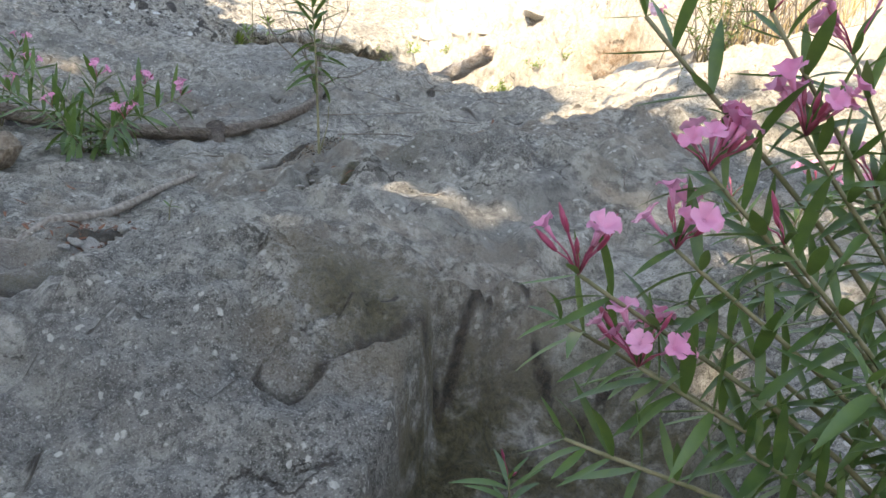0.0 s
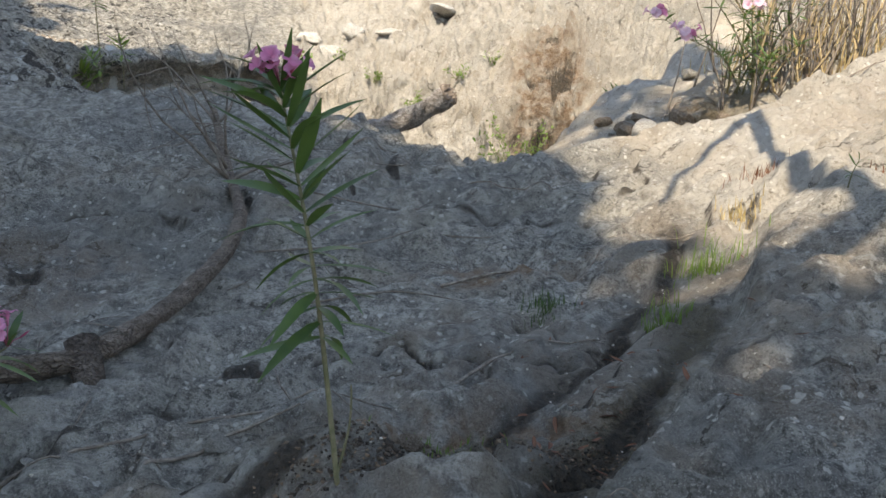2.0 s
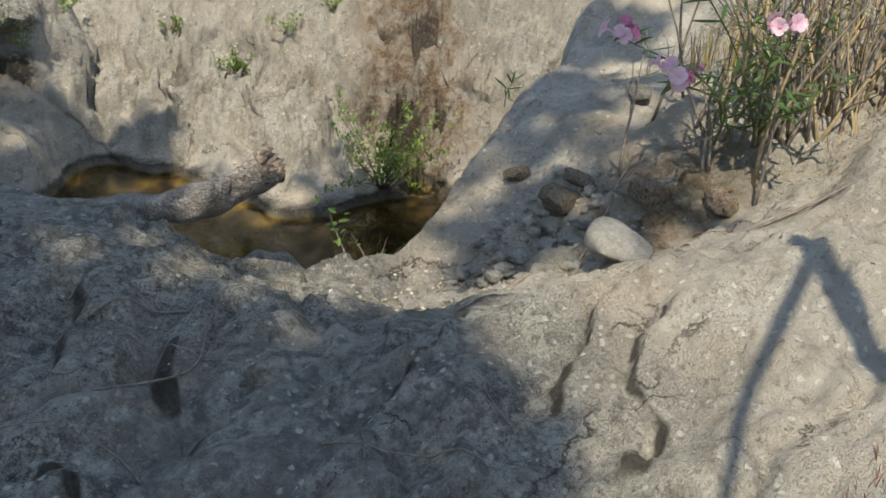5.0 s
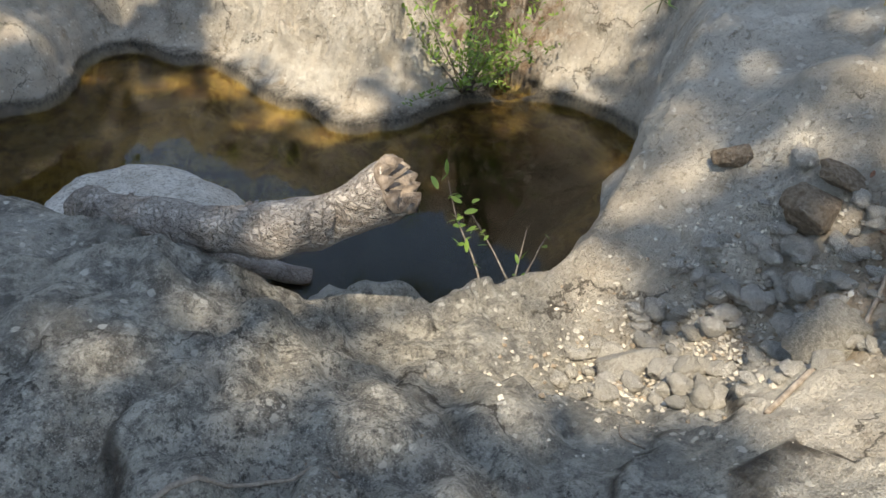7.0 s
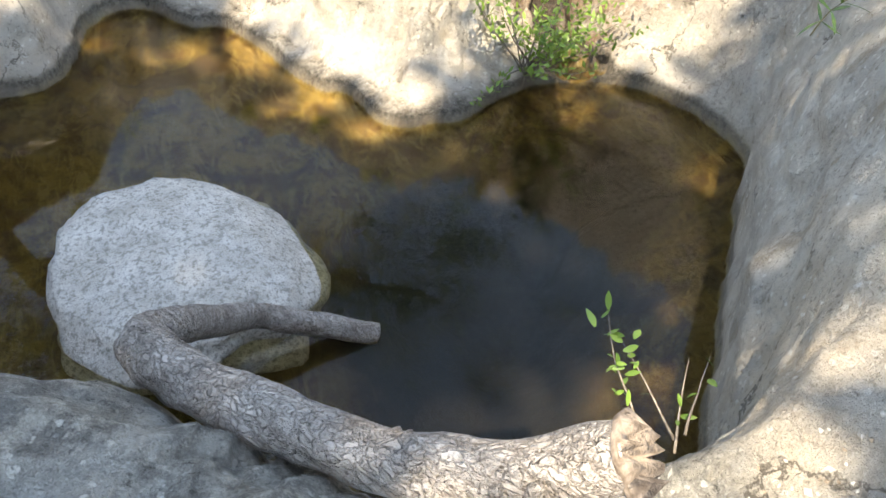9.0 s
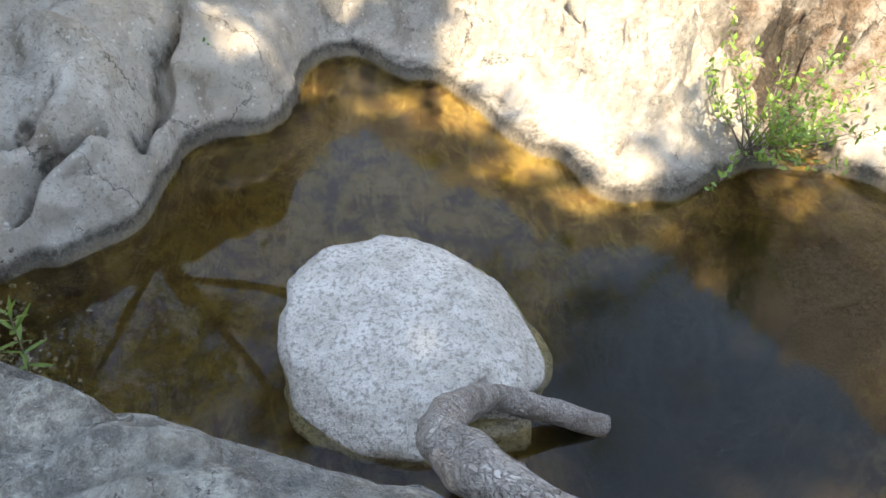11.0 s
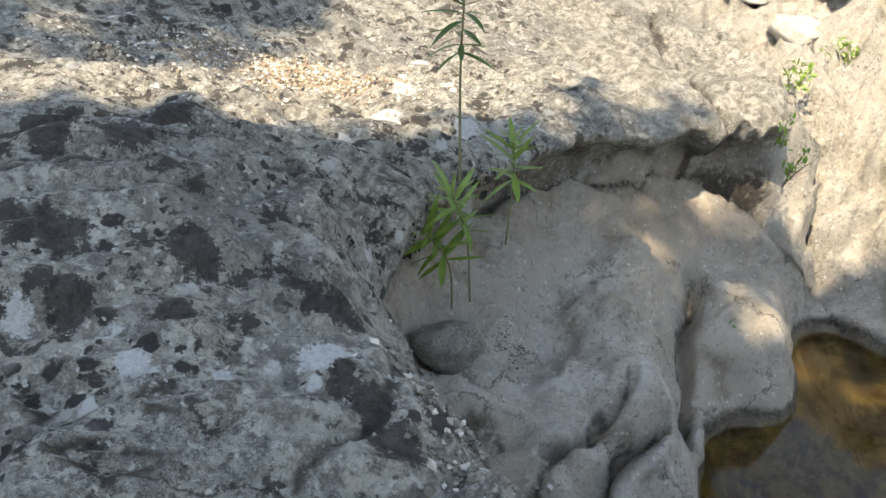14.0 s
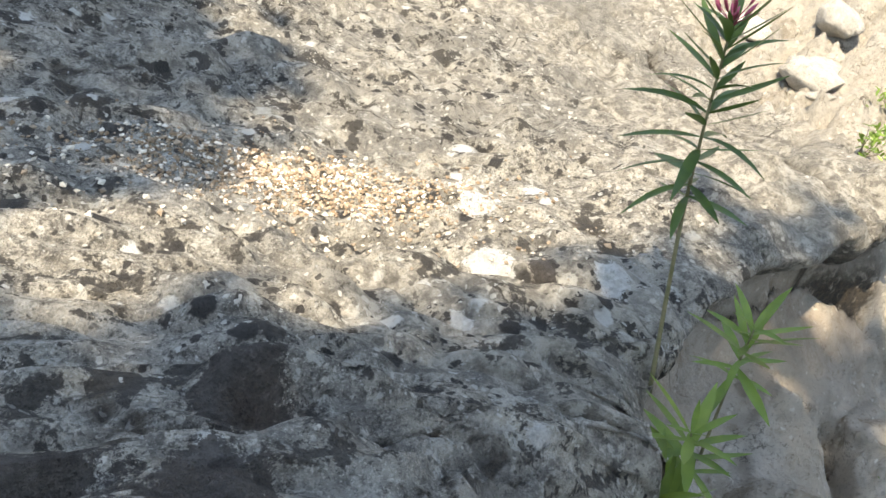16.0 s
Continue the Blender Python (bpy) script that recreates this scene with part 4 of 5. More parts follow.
BUSH_TIPS = ((0.40, 1.2, 1.72, 0.4, 9, 4, 10), (0.37, 1.2, 1.60, 0.5, 5, 2, 7), (0.23, 1.2, 1.55, 0.6, 3, 8, 5), (0.34, 1.2, 1.41, 0.5, 9, 3, 8), (0.54, 1.22, 1.78, 0.35, 8, 4, 11),
             (0.60, 1.25, 1.9, 0.3, 4, 2, 12), (0.22, 1.25, 1.46, 0.65, 0, 0, 7), (0.24, 1.2, 1.28, 0.6, 0, 0, 8), (0.53, 1.2, 1.62, 0.3, 0, 3, 12), (0.53, 1.2, 1.28, 0.3, 0, 0, 10),
             (0.7, 1.3, 1.7, 0.3, 3, 0, 12), (0.64, 1.1, 1.45, 0.3, 0, 0, 11), (0.29, 1.25, 1.93, 0.85, 0, 0, 4), (0.47, 1.25, 1.95, 0.7, 0, 2, 6), (0.42, 1.25, 1.5, 0.5, 0, 0, 8))
oleander(BUSH_FOOT, [(x - BUSH_FOOT.x, y - BUSH_FOOT.y, z - BUSH_FOOT.z, 0.7 * bare, fl, buds, round(1.5 * whorls)) for x, y, z, bare, fl, buds, whorls in BUSH_TIPS], 11,
         "leafy oleander bush with pink flowers beside the rock", leaf=1.0)
oleander((0.3, 1.9, height(0.3, 1.9)), [(-0.04, 0.05, 0.5, 0.35, 0, 2, 7), (0.08, -0.1, 0.4, 0.3, 0, 0, 6)], 12, "low oleander sprout with dark green leaves on the rock", leaf=1.1)
oleander((0.14, 1.35, height(0.14, 1.35)), [(-0.03, 0.02, 0.55, 0.35, 0, 4, 7), (0.12, -0.1, 0.5, 0.3, 0, 0, 7)], 13, "young oleander with narrow leaves by the mossy undercut", leaf=1.1)
oleander((1.25, 2.9, height(1.25, 2.9)), [(-0.15, 0.1, 0.42, 0.1, 0, 4, 7), (0.1, 0.0, 0.5, 0.1, 4, 2, 8), (0.3, 0.1, 0.45, 0.1, 3, 0, 8), (0.0, -0.2, 0.35, 0.1, 0, 0, 6)], 14, "bushy oleander with dense dark leaves and a few buds", leaf=1.2)
# the clump on the other side of the slab
oleander(on_rock(-1.95, 4.75), [(0.15, 0.45, 0.45, 0.2, 4, 2, 6), (0.32, -0.35, 0.33, 0.2, 5, 2, 6), (0.45, 0.2, 0.42, 0.3, 6, 2, 6), (-0.2, 0.1, 0.4, 0.1, 0, 0, 7), (-0.1, -0.25, 0.35, 0.1, 2, 0, 7), (-0.45, 0.2, 0.5, 0.1, 0, 0, 8), (0.0, 0.1, 0.5, 0.1, 3, 0, 9), (0.25, 0.0, 0.35, 0.1, 0, 0, 8), (-0.3, -0.3, 0.42, 0.1, 3, 0, 8), (0.1, -0.5, 0.25, 0.1, 0, 0, 7)], 15,
         "spreading oleander clump with pink flower heads by a root", leaf=1.5)
oleander(on_rock(-2.75, 5.3), [(0.1, 0.1, 0.5, 0.1, 3, 0, 7), (-0.2, 0.0, 0.6, 0.1, 0, 0, 8), (0.3, -0.2, 0.4, 0.1, 3, 1, 7)], 16, "oleander clump with narrow leaves in a rock hollow", leaf=1.5)
# seedlings under the ledge
oleander((-2.93, 13.25, height(-2.93, 13.25)), [(0.01, 0.02, 2.72 - height(-2.93, 13.25), 0.5, 0, 14, 17)], 21, "tall thin oleander seedling with dark red buds growing in the niche", leaf=1.5)
for q, (x, y, z, dx, dy, dz) in enumerate(((-2.93, 13.0, 1.12, -0.15, -0.14, 0.46), (-2.87, 13.05, 1.15, -0.09, -0.12, 0.58), (-2.68, 13.25, 1.35, -0.01, -0.08, 0.54))):
    oleander((x, y, z), [(dx, dy, dz, 0.5, 0, 0, 8)], 22 + q, "small bright green oleander seedling under the rock ledge", leaf=1.4, group="seedlings under the ledge", leaves=YOUNG_LEAVES)
oleander((-2.03, 11.48, -0.05), [(0.0, -0.02, 0.6, 0.3, 0, 0, 6)], 30, "bright green sprout standing in shallow water by the gravel", leaf=1.0, leaves=YOUNG_LEAVES)
oleander((2.55, 10.95, height(2.75, 10.9) - 0.05), [(0.02, -0.1, 0.2, 0.1, 0, 0, 4)], 31, "small dark oleander sprout on the pool wall")
oleander(on_rock(1.62, 5.75), [(0.02, 0.0, 0.12, 0.2, 0, 0, 3)], 32, "tiny oleander seedling in a rock crack", leaf=0.55)
oleander(on_rock(-1.2, 3.75), [(0.02, 0.0, 0.10, 0.2, 0, 0, 2)], 33, "tiny green seedling beside a root in a crack", leaf=0.5)


def twig_line(start, way, long, rnd, steps=5, wander=0.35, sag=0.0):
    p, w, out = Vector(start), Vector(way).normalized(), [Vector(start)]
    for i in range(steps):
        w = (w + Vector((rnd.uniform(-1, 1), rnd.uniform(-1, 1), rnd.uniform(-1, 1))) * wander * 0.5 + Vector((0, 0, -sag))).normalized()
        p = p + w * long / steps
        out.append(p.copy())
    return out


SMALL_LEAVES = [leaf_mesh("leaf", SHRUB_LEAF, 0.05, 0.020, d, 0.2, 4) for d in (0.1, 0.3, -0.1)]


def leafy_shrub(at, seed, label, branches, long, leaves, lean=(0, 0, 1), name="shrub", fans=1.0, group=""):
    """A twiggy shrub: thin branches with small bright leaves."""
    rnd = random.Random(seed)
    plant = empty(name, at, label, "shrub", group)
    for b in range(branches):
        way = Vector(lean) + Vector((rnd.uniform(-0.8, 0.8), rnd.uniform(-0.8, 0.8), rnd.uniform(-0.2, 0.5))) * fans
        line = twig_line((rnd.uniform(-0.05, 0.05), rnd.uniform(-0.05, 0.05), -0.02), way, long * rnd.uniform(0.6, 1.1), rnd, 6, 0.3)
        bm = bmesh.new()
        tube(bm, line, [0.006 - 0.0008 * i for i in range(7)], 5)
        part("branch", bm, TWIG, plant)
        for k in range(leaves):
            t = rnd.uniform(0.3, 1.0) * 5.99
            i = int(t)
            p = line[i].lerp(line[i + 1], t - i) + Vector((rnd.gauss(0, 0.022), rnd.gauss(0, 0.022), rnd.gauss(0, 0.022)))
            w = Vector((rnd.uniform(-1, 1), rnd.uniform(-1, 1), rnd.uniform(-0.1, 1.2)))
            child("leaf", rnd.choice(SMALL_LEAVES), plant, Matrix.Translation(p) @ upright(w, rnd.uniform(-1, 1)) @ Matrix.Scale(rnd.uniform(0.7, 1.25), 4))
    return plant


leafy_shrub((2.25, 12.98, 0.12), 41, "bright green leafy shrub rooted at the far bank of the pool", 30, 1.12, 36, (0.0, -0.35, 0.75))
leafy_shrub((1.0, 9.47, height(1.0, 9.40) - 0.03), 42, "thin sprig with a tuft of green leaves on the rim", 1, 0.5, 26, (-0.1, 0.75, 0.45), "sprig", 0.2)
leafy_shrub((1.12, 9.5, height(1.1, 9.42) - 0.03), 43, "bare forked twig with few leaves on the pool's rim", 3, 0.42, 3, (0.35, 0.7, 0.3), "sprig", 0.45)
leafy_shrub((-0.93, 14.38, 1.25), 44, "sparse yellow-green sprig hanging from the pool wall", 3, 0.42, 12, (0.2, -0.3, 0.7), "sprig", 0.5)
leafy_shrub((-1.0, 14.42, 1.5), 45, "small bright sprig at the ledge", 2, 0.25, 12, (0.1, -0.4, 0.5), "sprig", 0.5)
leafy_shrub((-1.38, 13.9, 0.5), 46, "tiny green sprig on the washed rock", 2, 0.14, 5, (0.1, -0.5, 0.6), "sprig", 0.5)
leafy_shrub((-0.55, 15.6, height(-0.55, 15.6)), 47, "green sprigs above the pool wall", 5, 0.3, 16, (0.1, -0.2, 0.7), "sprig")


def tufted(at, seed, label, blades, long, material, spread=0.1, width=0.004, name="grass_tuft", category="grass", lean=0.6):
    """A tuft of thin blades, one mesh."""
    rnd = random.Random(seed)
    bm = bmesh.new()
    for b in range(blades):
        x, y = rnd.gauss(0, spread), rnd.gauss(0, spread)
        z = height(at[0] + x, at[1] + y) - at[2] - 0.005
        a, l, out = rnd.uniform(0, 6.28), long * rnd.uniform(0.4, 1.1), rnd.uniform(0.1, lean)
        dx, dy = math.cos(a), math.sin(a)
        w = width
        low = [bm.verts.new((x - dy * w, y + dx * w, z)), bm.verts.new((x + dy * w, y - dx * w, z))]
        mid = [bm.verts.new((x + dx * l * out * 0.4 - dy * w * 0.7, y + dy * l * out * 0.4 + dx * w * 0.7, z + l * 0.6)),
               bm.verts.new((x + dx * l * out * 0.4 + dy * w * 0.7, y + dy * l * out * 0.4 - dx * w * 0.7, z + l * 0.6))]
        tip = bm.verts.new((x + dx * l * out, y + dy * l * out, z + l * 0.95))
        bm.faces.new((low[0], low[1], mid[1], mid[0]))
        bm.faces.new((mid[0], mid[1], tip))
    ob = new(name, mesh_of(name, bm, material))
    ob.location = at
    return tagged(ob, label, category, kind="stuff")


for q, (x, y, n, l, mat, sp, lab) in enumerate((
        (0.75, 5.55, 90, 0.09, SHRUB_LEAF, 0.05, "small green grass tuft in a rock crack"), (1.12, 5.95, 120, 0.13, SHRUB_LEAF, 0.07, "green weed tuft beside the slab edge"),
        (0.35, 5.9, 110, 0.07, LEAF, 0.06, "low grey-green herb on the rock"), (1.45, 6.3, 90, 0.10, STRAW, 0.06, "yellowed grass tuft in the slab crack"),
        (1.7, 6.6, 60, 0.09, DEAD_LEAF, 0.06, "dead brown tuft on the sunlit rock"), (1.95, 5.9, 40, 0.07, DEAD_LEAF, 0.07, "withered brown moss tuft on the rock"),
        (-0.3, 4.75, 60, 0.05, SHRUB_LEAF, 0.09, "sparse green moss tuft at the seedling's foot"))):
    tufted(on_rock(x, y), 60 + q, lab, n, l, mat, sp, 0.0025)


# the big flowering bush with bare stems and dry grass on the far side of the slab
def flowering_bush():
    rnd = random.Random(77)
    bush = empty("flowering_bush", on_rock(2.75, 8.6), "large oleander bush with bare stems and pale pink flowers", "shrub")
    for b in range(110):
        foot = Vector((rnd.gauss(0.45, 0.4), rnd.gauss(0.1, 0.25), 0))
        foot.z = height(2.75 + foot.x, 8.6 + foot.y) - bush.location.z - 0.03
        way = Vector((rnd.uniform(-0.35, 0.75), rnd.uniform(-0.3, 0.5), 1.1))
        long = rnd.uniform(0.45, 1.35)
        line = twig_line(foot, way, long, rnd, 6, 0.25)
        bm = bmesh.new()
        tube(bm, line, [0.011 * (1 - 0.13 * i) * rnd.uniform(0.7, 1.2) for i in range(7)], 6, 0.2, b)
        part("stem", bm, TWIG if b % 3 else DRY, bush)
        if b % 3 == 0:
            for s in range(2):
                side = twig_line(line[rnd.randrange(2, 5)], Vector((rnd.uniform(-1, 1), rnd.uniform(-1, 1), 0.6)), 0.4, rnd, 4, 0.4)
                bm = bmesh.new()
                tube(bm, side, [0.005, 0.004, 0.003, 0.002, 0.001], 5)
                part("twig", bm, TWIG, bush)
    for dx, dy, dz, fl in ((-0.75, -0.35, 0.42, 5), (-0.55, -0.2, 0.75, 6), (-0.3, -0.4, 0.62, 4), (-0.35, -0.05, 0.95, 6), (0.05, -0.25, 0.8, 4), (-0.1, -0.1, 1.15, 5),
                           (0.2, -0.1, 1.2, 6), (-0.85, -0.1, 0.55, 3), (0.12, -0.4, 0.4, 0), (0.3, -0.2, 0.7, 0), (-0.15, -0.45, 0.3, 0)):
        tip = Vector((dx, dy, dz))
        line = bend([(rnd.gauss(0, 0.1), rnd.gauss(0, 0.1), 0), (dx * 0.4, dy * 0.4, dz * 0.6), tip], 6)
        bm = bmesh.new()
        tube(bm, line, [0.008 - 0.0005 * i for i in range(len(line))], 6)
        part("stem", bm, STEM, bush)
        turn = rnd.uniform(0, 6)
        for w in range(10):
            p = line[3 + min(9, w)] if len(line) > 3 + min(9, w) else tip
            turn += 1.0
            for k in range(3):
                a = turn + k * 2.09
                child("leaf", rnd.choice(LEAVES), bush, Matrix.Translation(p) @ upright((math.cos(a), math.sin(a), rnd.uniform(-0.1, 0.9)), rnd.uniform(-0.5, 0.5)) @ Matrix.Scale(rnd.uniform(0.75, 1.15), 4))
        for k in range(fl + 5 if fl else 0):
            w = Vector((rnd.uniform(-1, 1), rnd.uniform(-1.2, 0.6), rnd.uniform(0.2, 1.0))).normalized()
            child("flower", rnd.choice(PALE_FLOWERS + FLOWERS[:1]), bush, Matrix.Translation(tip + w * rnd.uniform(0.04, 0.11)) @ w.to_track_quat("Z", "Y").to_matrix().to_4x4() @ Matrix.Scale(rnd.uniform(1.2, 1.6), 4))
    return bush


flowering_bush()
for q, (x, y, n, l, sp) in enumerate(((3.6, 8.75, 220, 0.26, 0.28), (3.4, 9.4, 200, 0.32, 0.25), (4.1, 9.2, 160, 0.28, 0.3))):
    tufted(on_rock(x, y), 90 + q, "tall tuft of yellow dry grass behind the rock", n, l, STRAW, sp, 0.004, "dry_grass_clump")


# ---- trees that shade the slab ----
def tree(at, trunk, limbs, crowns, seed, label, leaf_long=0.16):
    """A trunk line, limb lines and leaf clumps (x, y, z, radius, leaves), all in the plan's metres."""
    rnd = random.Random(seed)
    t = empty("tree", at, label, "tree")
    o = Vector(at)
    for name, line, r0, r1 in [("trunk", *trunk)] + [("limb", *q) for q in limbs]:
        pts = [p - o for p in bend(line, 6)]
        bm = bmesh.new()
        tube(bm, pts, [r0 + (r1 - r0) * i / (len(pts) - 1) for i in range(len(pts))], 12, 0.2, seed)
        part(name, bm, DARK_BARK, t)
    verts, faces = [], []
    for cx, cy, cz, r, n in crowns:
        knots = [Vector((cx, cy, cz)) + Vector((rnd.gauss(0, 0.5), rnd.gauss(0, 0.5), rnd.gauss(0, 0.3))) * r for _ in range(max(4, n // 60))]
        for k in range(n):
            p = rnd.choice(knots) + Vector((rnd.gauss(0, 0.16), rnd.gauss(0, 0.16), rnd.gauss(0, 0.12))) * r - o
            a = Vector((rnd.gauss(0, 1), rnd.gauss(0, 1), rnd.gauss(-0.2, 0.5))).normalized() * leaf_long * rnd.uniform(0.6, 1.2)
            b = a.cross(Vector((rnd.gauss(0, 1), rnd.gauss(0, 1), rnd.gauss(0, 1)))).normalized() * leaf_long * 0.22
            i = len(verts)
            verts += [p, p + a * 0.5 + b, p + a, p + a * 0.5 - b]
            faces.append((i, i + 1, i + 2, i + 3))
    data = bpy.data.meshes.new("crown")
    data.from_pydata([tuple(v) for v in verts], [], faces)
    data.materials.append(TREE_LEAF)
    crown = new("crown", data)
    crown.parent = t
    tagged(crown, kind="stuff")
    return t


tree((-6.3, 1.2, height(-6.3, 1.2) - 0.1), ([(-6.3, 1.2, height(-6.3, 1.2) - 0.1), (-6.1, 1.3, 4.0), (-6.6, 0.0, 9.0), (-6.8, -1.5, 14.0)], 0.30, 0.12),
     [([(-6.1, 1.2, 4.6), (-3.6, 1.4, 7.4), (-0.44, 2.05, 7.7), (0.17, 3.21, 6.74), (0.6, 4.2, 5.89), (1.29, 5.89, 4.92)], 0.12, 0.05),
      ([(1.2, 5.7, 5.05), (0.47, 5.05, 5.18), (0.02, 4.45, 5.5)], 0.03, 0.015),
      ([(-6.6, 0.0, 9.0), (-5.0, -1.5, 13.0), (-3.6, -2.2, 15.0)], 0.10, 0.04), ([(-6.6, 0.0, 9.0), (-7.6, 2.0, 13.0), (-6.8, 3.6, 15.0)], 0.10, 0.04),
      ([(-5.0, -1.5, 13.0), (-3.6, -2.9, 14.2), (-1.6, -3.6, 14.9)], 0.07, 0.02), ([(-6.8, 0.8, 11.0), (-4.6, 1.6, 13.8), (-1.6, 2.3, 14.9)], 0.08, 0.02)],
     [(-8.6, -4.6, 14.8, 2.2, 2200), (-6.2, -5.2, 14.6, 2.2, 2200), (-4.6, -5.0, 14.6, 2.0, 2200), (-8.6, -2.0, 15.2, 2.2, 2400), (-6.0, -2.4, 15.6, 2.2, 2400), (-5.0, -2.4, 15.0, 1.6, 2000),
      (-8.4, 0.8, 15.0, 2.2, 2400), (-6.0, 0.6, 15.6, 2.2, 2400), (-5.6, 0.0, 15.0, 1.5, 1800), (-8.0, 3.2, 14.8, 2.0, 2200), (-6.0, 3.2, 15.2, 2.0, 2200), (-5.2, 2.4, 14.8, 1.3, 450), (-6.8, 5.0, 14.6, 1.4, 1500),
      (-0.5, 0.2, 12.0, 0.5, 12), (0.1, 1.2, 12.0, 0.5, 12), (-1.2, -0.6, 12.0, 0.5, 18),
      (-2.6, -3.2, 14.8, 0.8, 260), (-1.5, -3.6, 14.8, 0.8, 60), (-2.2, -4.6, 14.8, 1.1, 420), (-3.4, -2.8, 14.8, 0.5, 130), (-3.4, -1.1, 14.8, 0.5, 12), (-3.35, 0.4, 14.8, 0.45, 34),
      (-2.3, 1.8, 14.8, 0.6, 85), (-1.6, 2.3, 14.8, 0.7, 110), (-1.5, 3.0, 14.8, 0.6, 90), (-3.0, 1.6, 14.8, 0.5, 6), (-1.7, 1.4, 14.8, 0.4, 26), (-5.2, 6.5, 14.8, 0.35, 60), (-4.7, 6.6, 14.8, 0.35, 60), (-3.2, 3.4, 14.8, 0.9, 420), (-1.9, 3.7, 14.8, 0.9, 330), (-3.5, 4.6, 14.8, 0.6, 60), (-4.6, 5.4, 14.8, 0.6, 120), (-4.4, 6.45, 14.8, 0.3, 170),
      (-8.5, 8.7, 14.8, 0.5, 420),
      (-4.7, 4.0, 14.8, 1.4, 1500), (-6.4, 5.2, 14.6, 1.15, 1700), (-5.6, 1.3, 14.8, 1.3, 1500), (-4.3, -0.6, 15.0, 1.2, 1500),
      (-1.3, 4.2, 14.8, 1.2, 500), (-9.6, 8.8, 14.8, 1.5, 1300), (-8.6, 4.9, 14.8, 1.2, 1200), (-10.3, 9.4, 14.8, 1.5, 1500), (-3.7, -3.6, 14.8, 0.55, 160)], 5, "tall broad dark-leaved tree shading the slab", 0.42)
tree((-5.0, -9.5, height(-5.0, -9.5) - 0.1), ([(-5.0, -9.5, height(-5.0, -9.5) - 0.1), (-5.0, -9.4, 7.0), (-4.8, -9.0, 12.5)], 0.3, 0.14),
     [([(-4.9, -9.2, 9.0), (-3.4, -9.6, 12.0), (-2.2, -9.8, 13.6)], 0.11, 0.04), ([(-4.9, -9.2, 9.0), (-6.8, -8.6, 12.5)], 0.10, 0.04)],
     [(-7.0, -8.0, 13.8, 2.2, 2000), (-4.6, -8.4, 14.2, 2.2, 2200), (-2.4, -8.6, 13.8, 2.0, 2000), (-5.0, -10.6, 13.6, 2.0, 1600)], 6, "tall dark-leaved tree on the bank behind the slab", 0.42)
tree((-3.6, 20.5, height(-3.6, 20.5) - 0.1), ([(-3.6, 20.5, height(-3.6, 20.5) - 0.1), (-3.4, 20.3, 5.0), (-2.6, 19.8, 7.5)], 0.3, 0.15),
     [([(-3.2, 20.2, 6.0), (-1.8, 19.4, 8.4), (-0.8, 18.6, 9.6)], 0.1, 0.03), ([(-3.0, 20.0, 6.5), (-4.6, 19.0, 9.0)], 0.09, 0.03), ([(-2.8, 20.0, 7.0), (0.4, 20.4, 8.4), (2.6, 20.0, 8.8), (4.6, 19.2, 9.2)], 0.1, 0.03)],
     [(-3.6, 19.5, 9.0, 1.6, 1800), (-2.0, 19.5, 8.2, 1.3, 1400), (-1.2, 18.6, 9.8, 1.0, 900), (-4.8, 18.8, 8.0, 1.4, 1300), (2.6, 20.0, 8.8, 1.7, 1700), (4.6, 19.2, 9.2, 1.8, 1700)], 7, "tree above the far bank mirrored in the pool")

# ---- the long root across the slab, and twigs ----
def dead_root():
    root = empty("dead_root", on_rock(-1.44, 5.5), "bleached brown dead branch lying curved across the slab", "branch")
    o = root.location
    lift = lambda x, y, h: Vector((x, y, height(x, y) + h)) - o
    bm = bmesh.new()
    line = bend([lift(-3.6, 5.0, 0.25), lift(-2.6, 5.25, 0.12), lift(-1.9, 5.45, 0.07), lift(-1.44, 5.52, 0.05), lift(-1.12, 6.1, 0.05), lift(-0.98, 6.8, 0.05), lift(-1.1, 7.8, 0.05), lift(-1.28, 9.0, 0.1)], 6)
    tube(bm, line, [0.055 - 0.0007 * i for i in range(len(line))], 14, 0.25, 6)
    part("limb", bm, ROOT_BARK, root)
    bm = bmesh.new()
    tube(bm, [lift(-1.46, 5.56, 0.07), lift(-1.42, 5.44, 0.02), lift(-1.40, 5.36, -0.02)], [0.06, 0.05, 0.028], 10, 0.4, 2)
    part("knot", bm, DARK_BARK, root, "dark rotten knot")
    rnd = random.Random(3)
    for s in range(9):
        start = line[rnd.randrange(len(line) - 9, len(line))]
        way = Vector((rnd.uniform(-1.3, 0.9), rnd.uniform(-0.6, 0.5), rnd.uniform(0.3, 1.0)))
        twig = twig_line(start, way, rnd.uniform(0.6, 1.2), rnd, 7, 0.55)
        bm = bmesh.new()
        tube(bm, twig, [0.011 - 0.0014 * i for i in range(8)], 6, 0.2, s)
        part("twig", bm, TWIG, root)
        for k in range(3):
            bm = bmesh.new()
            tube(bm, twig_line(twig[rnd.randrange(2, 6)], Vector((rnd.uniform(-1, 1), rnd.uniform(-1, 1), rnd.uniform(-0.6, 1))), rnd.uniform(0.15, 0.4), rnd, 5, 0.7), [0.005, 0.004, 0.003, 0.0025, 0.002, 0.001], 5)
            part("twig", bm, TWIG, root)
    return root


dead_root()


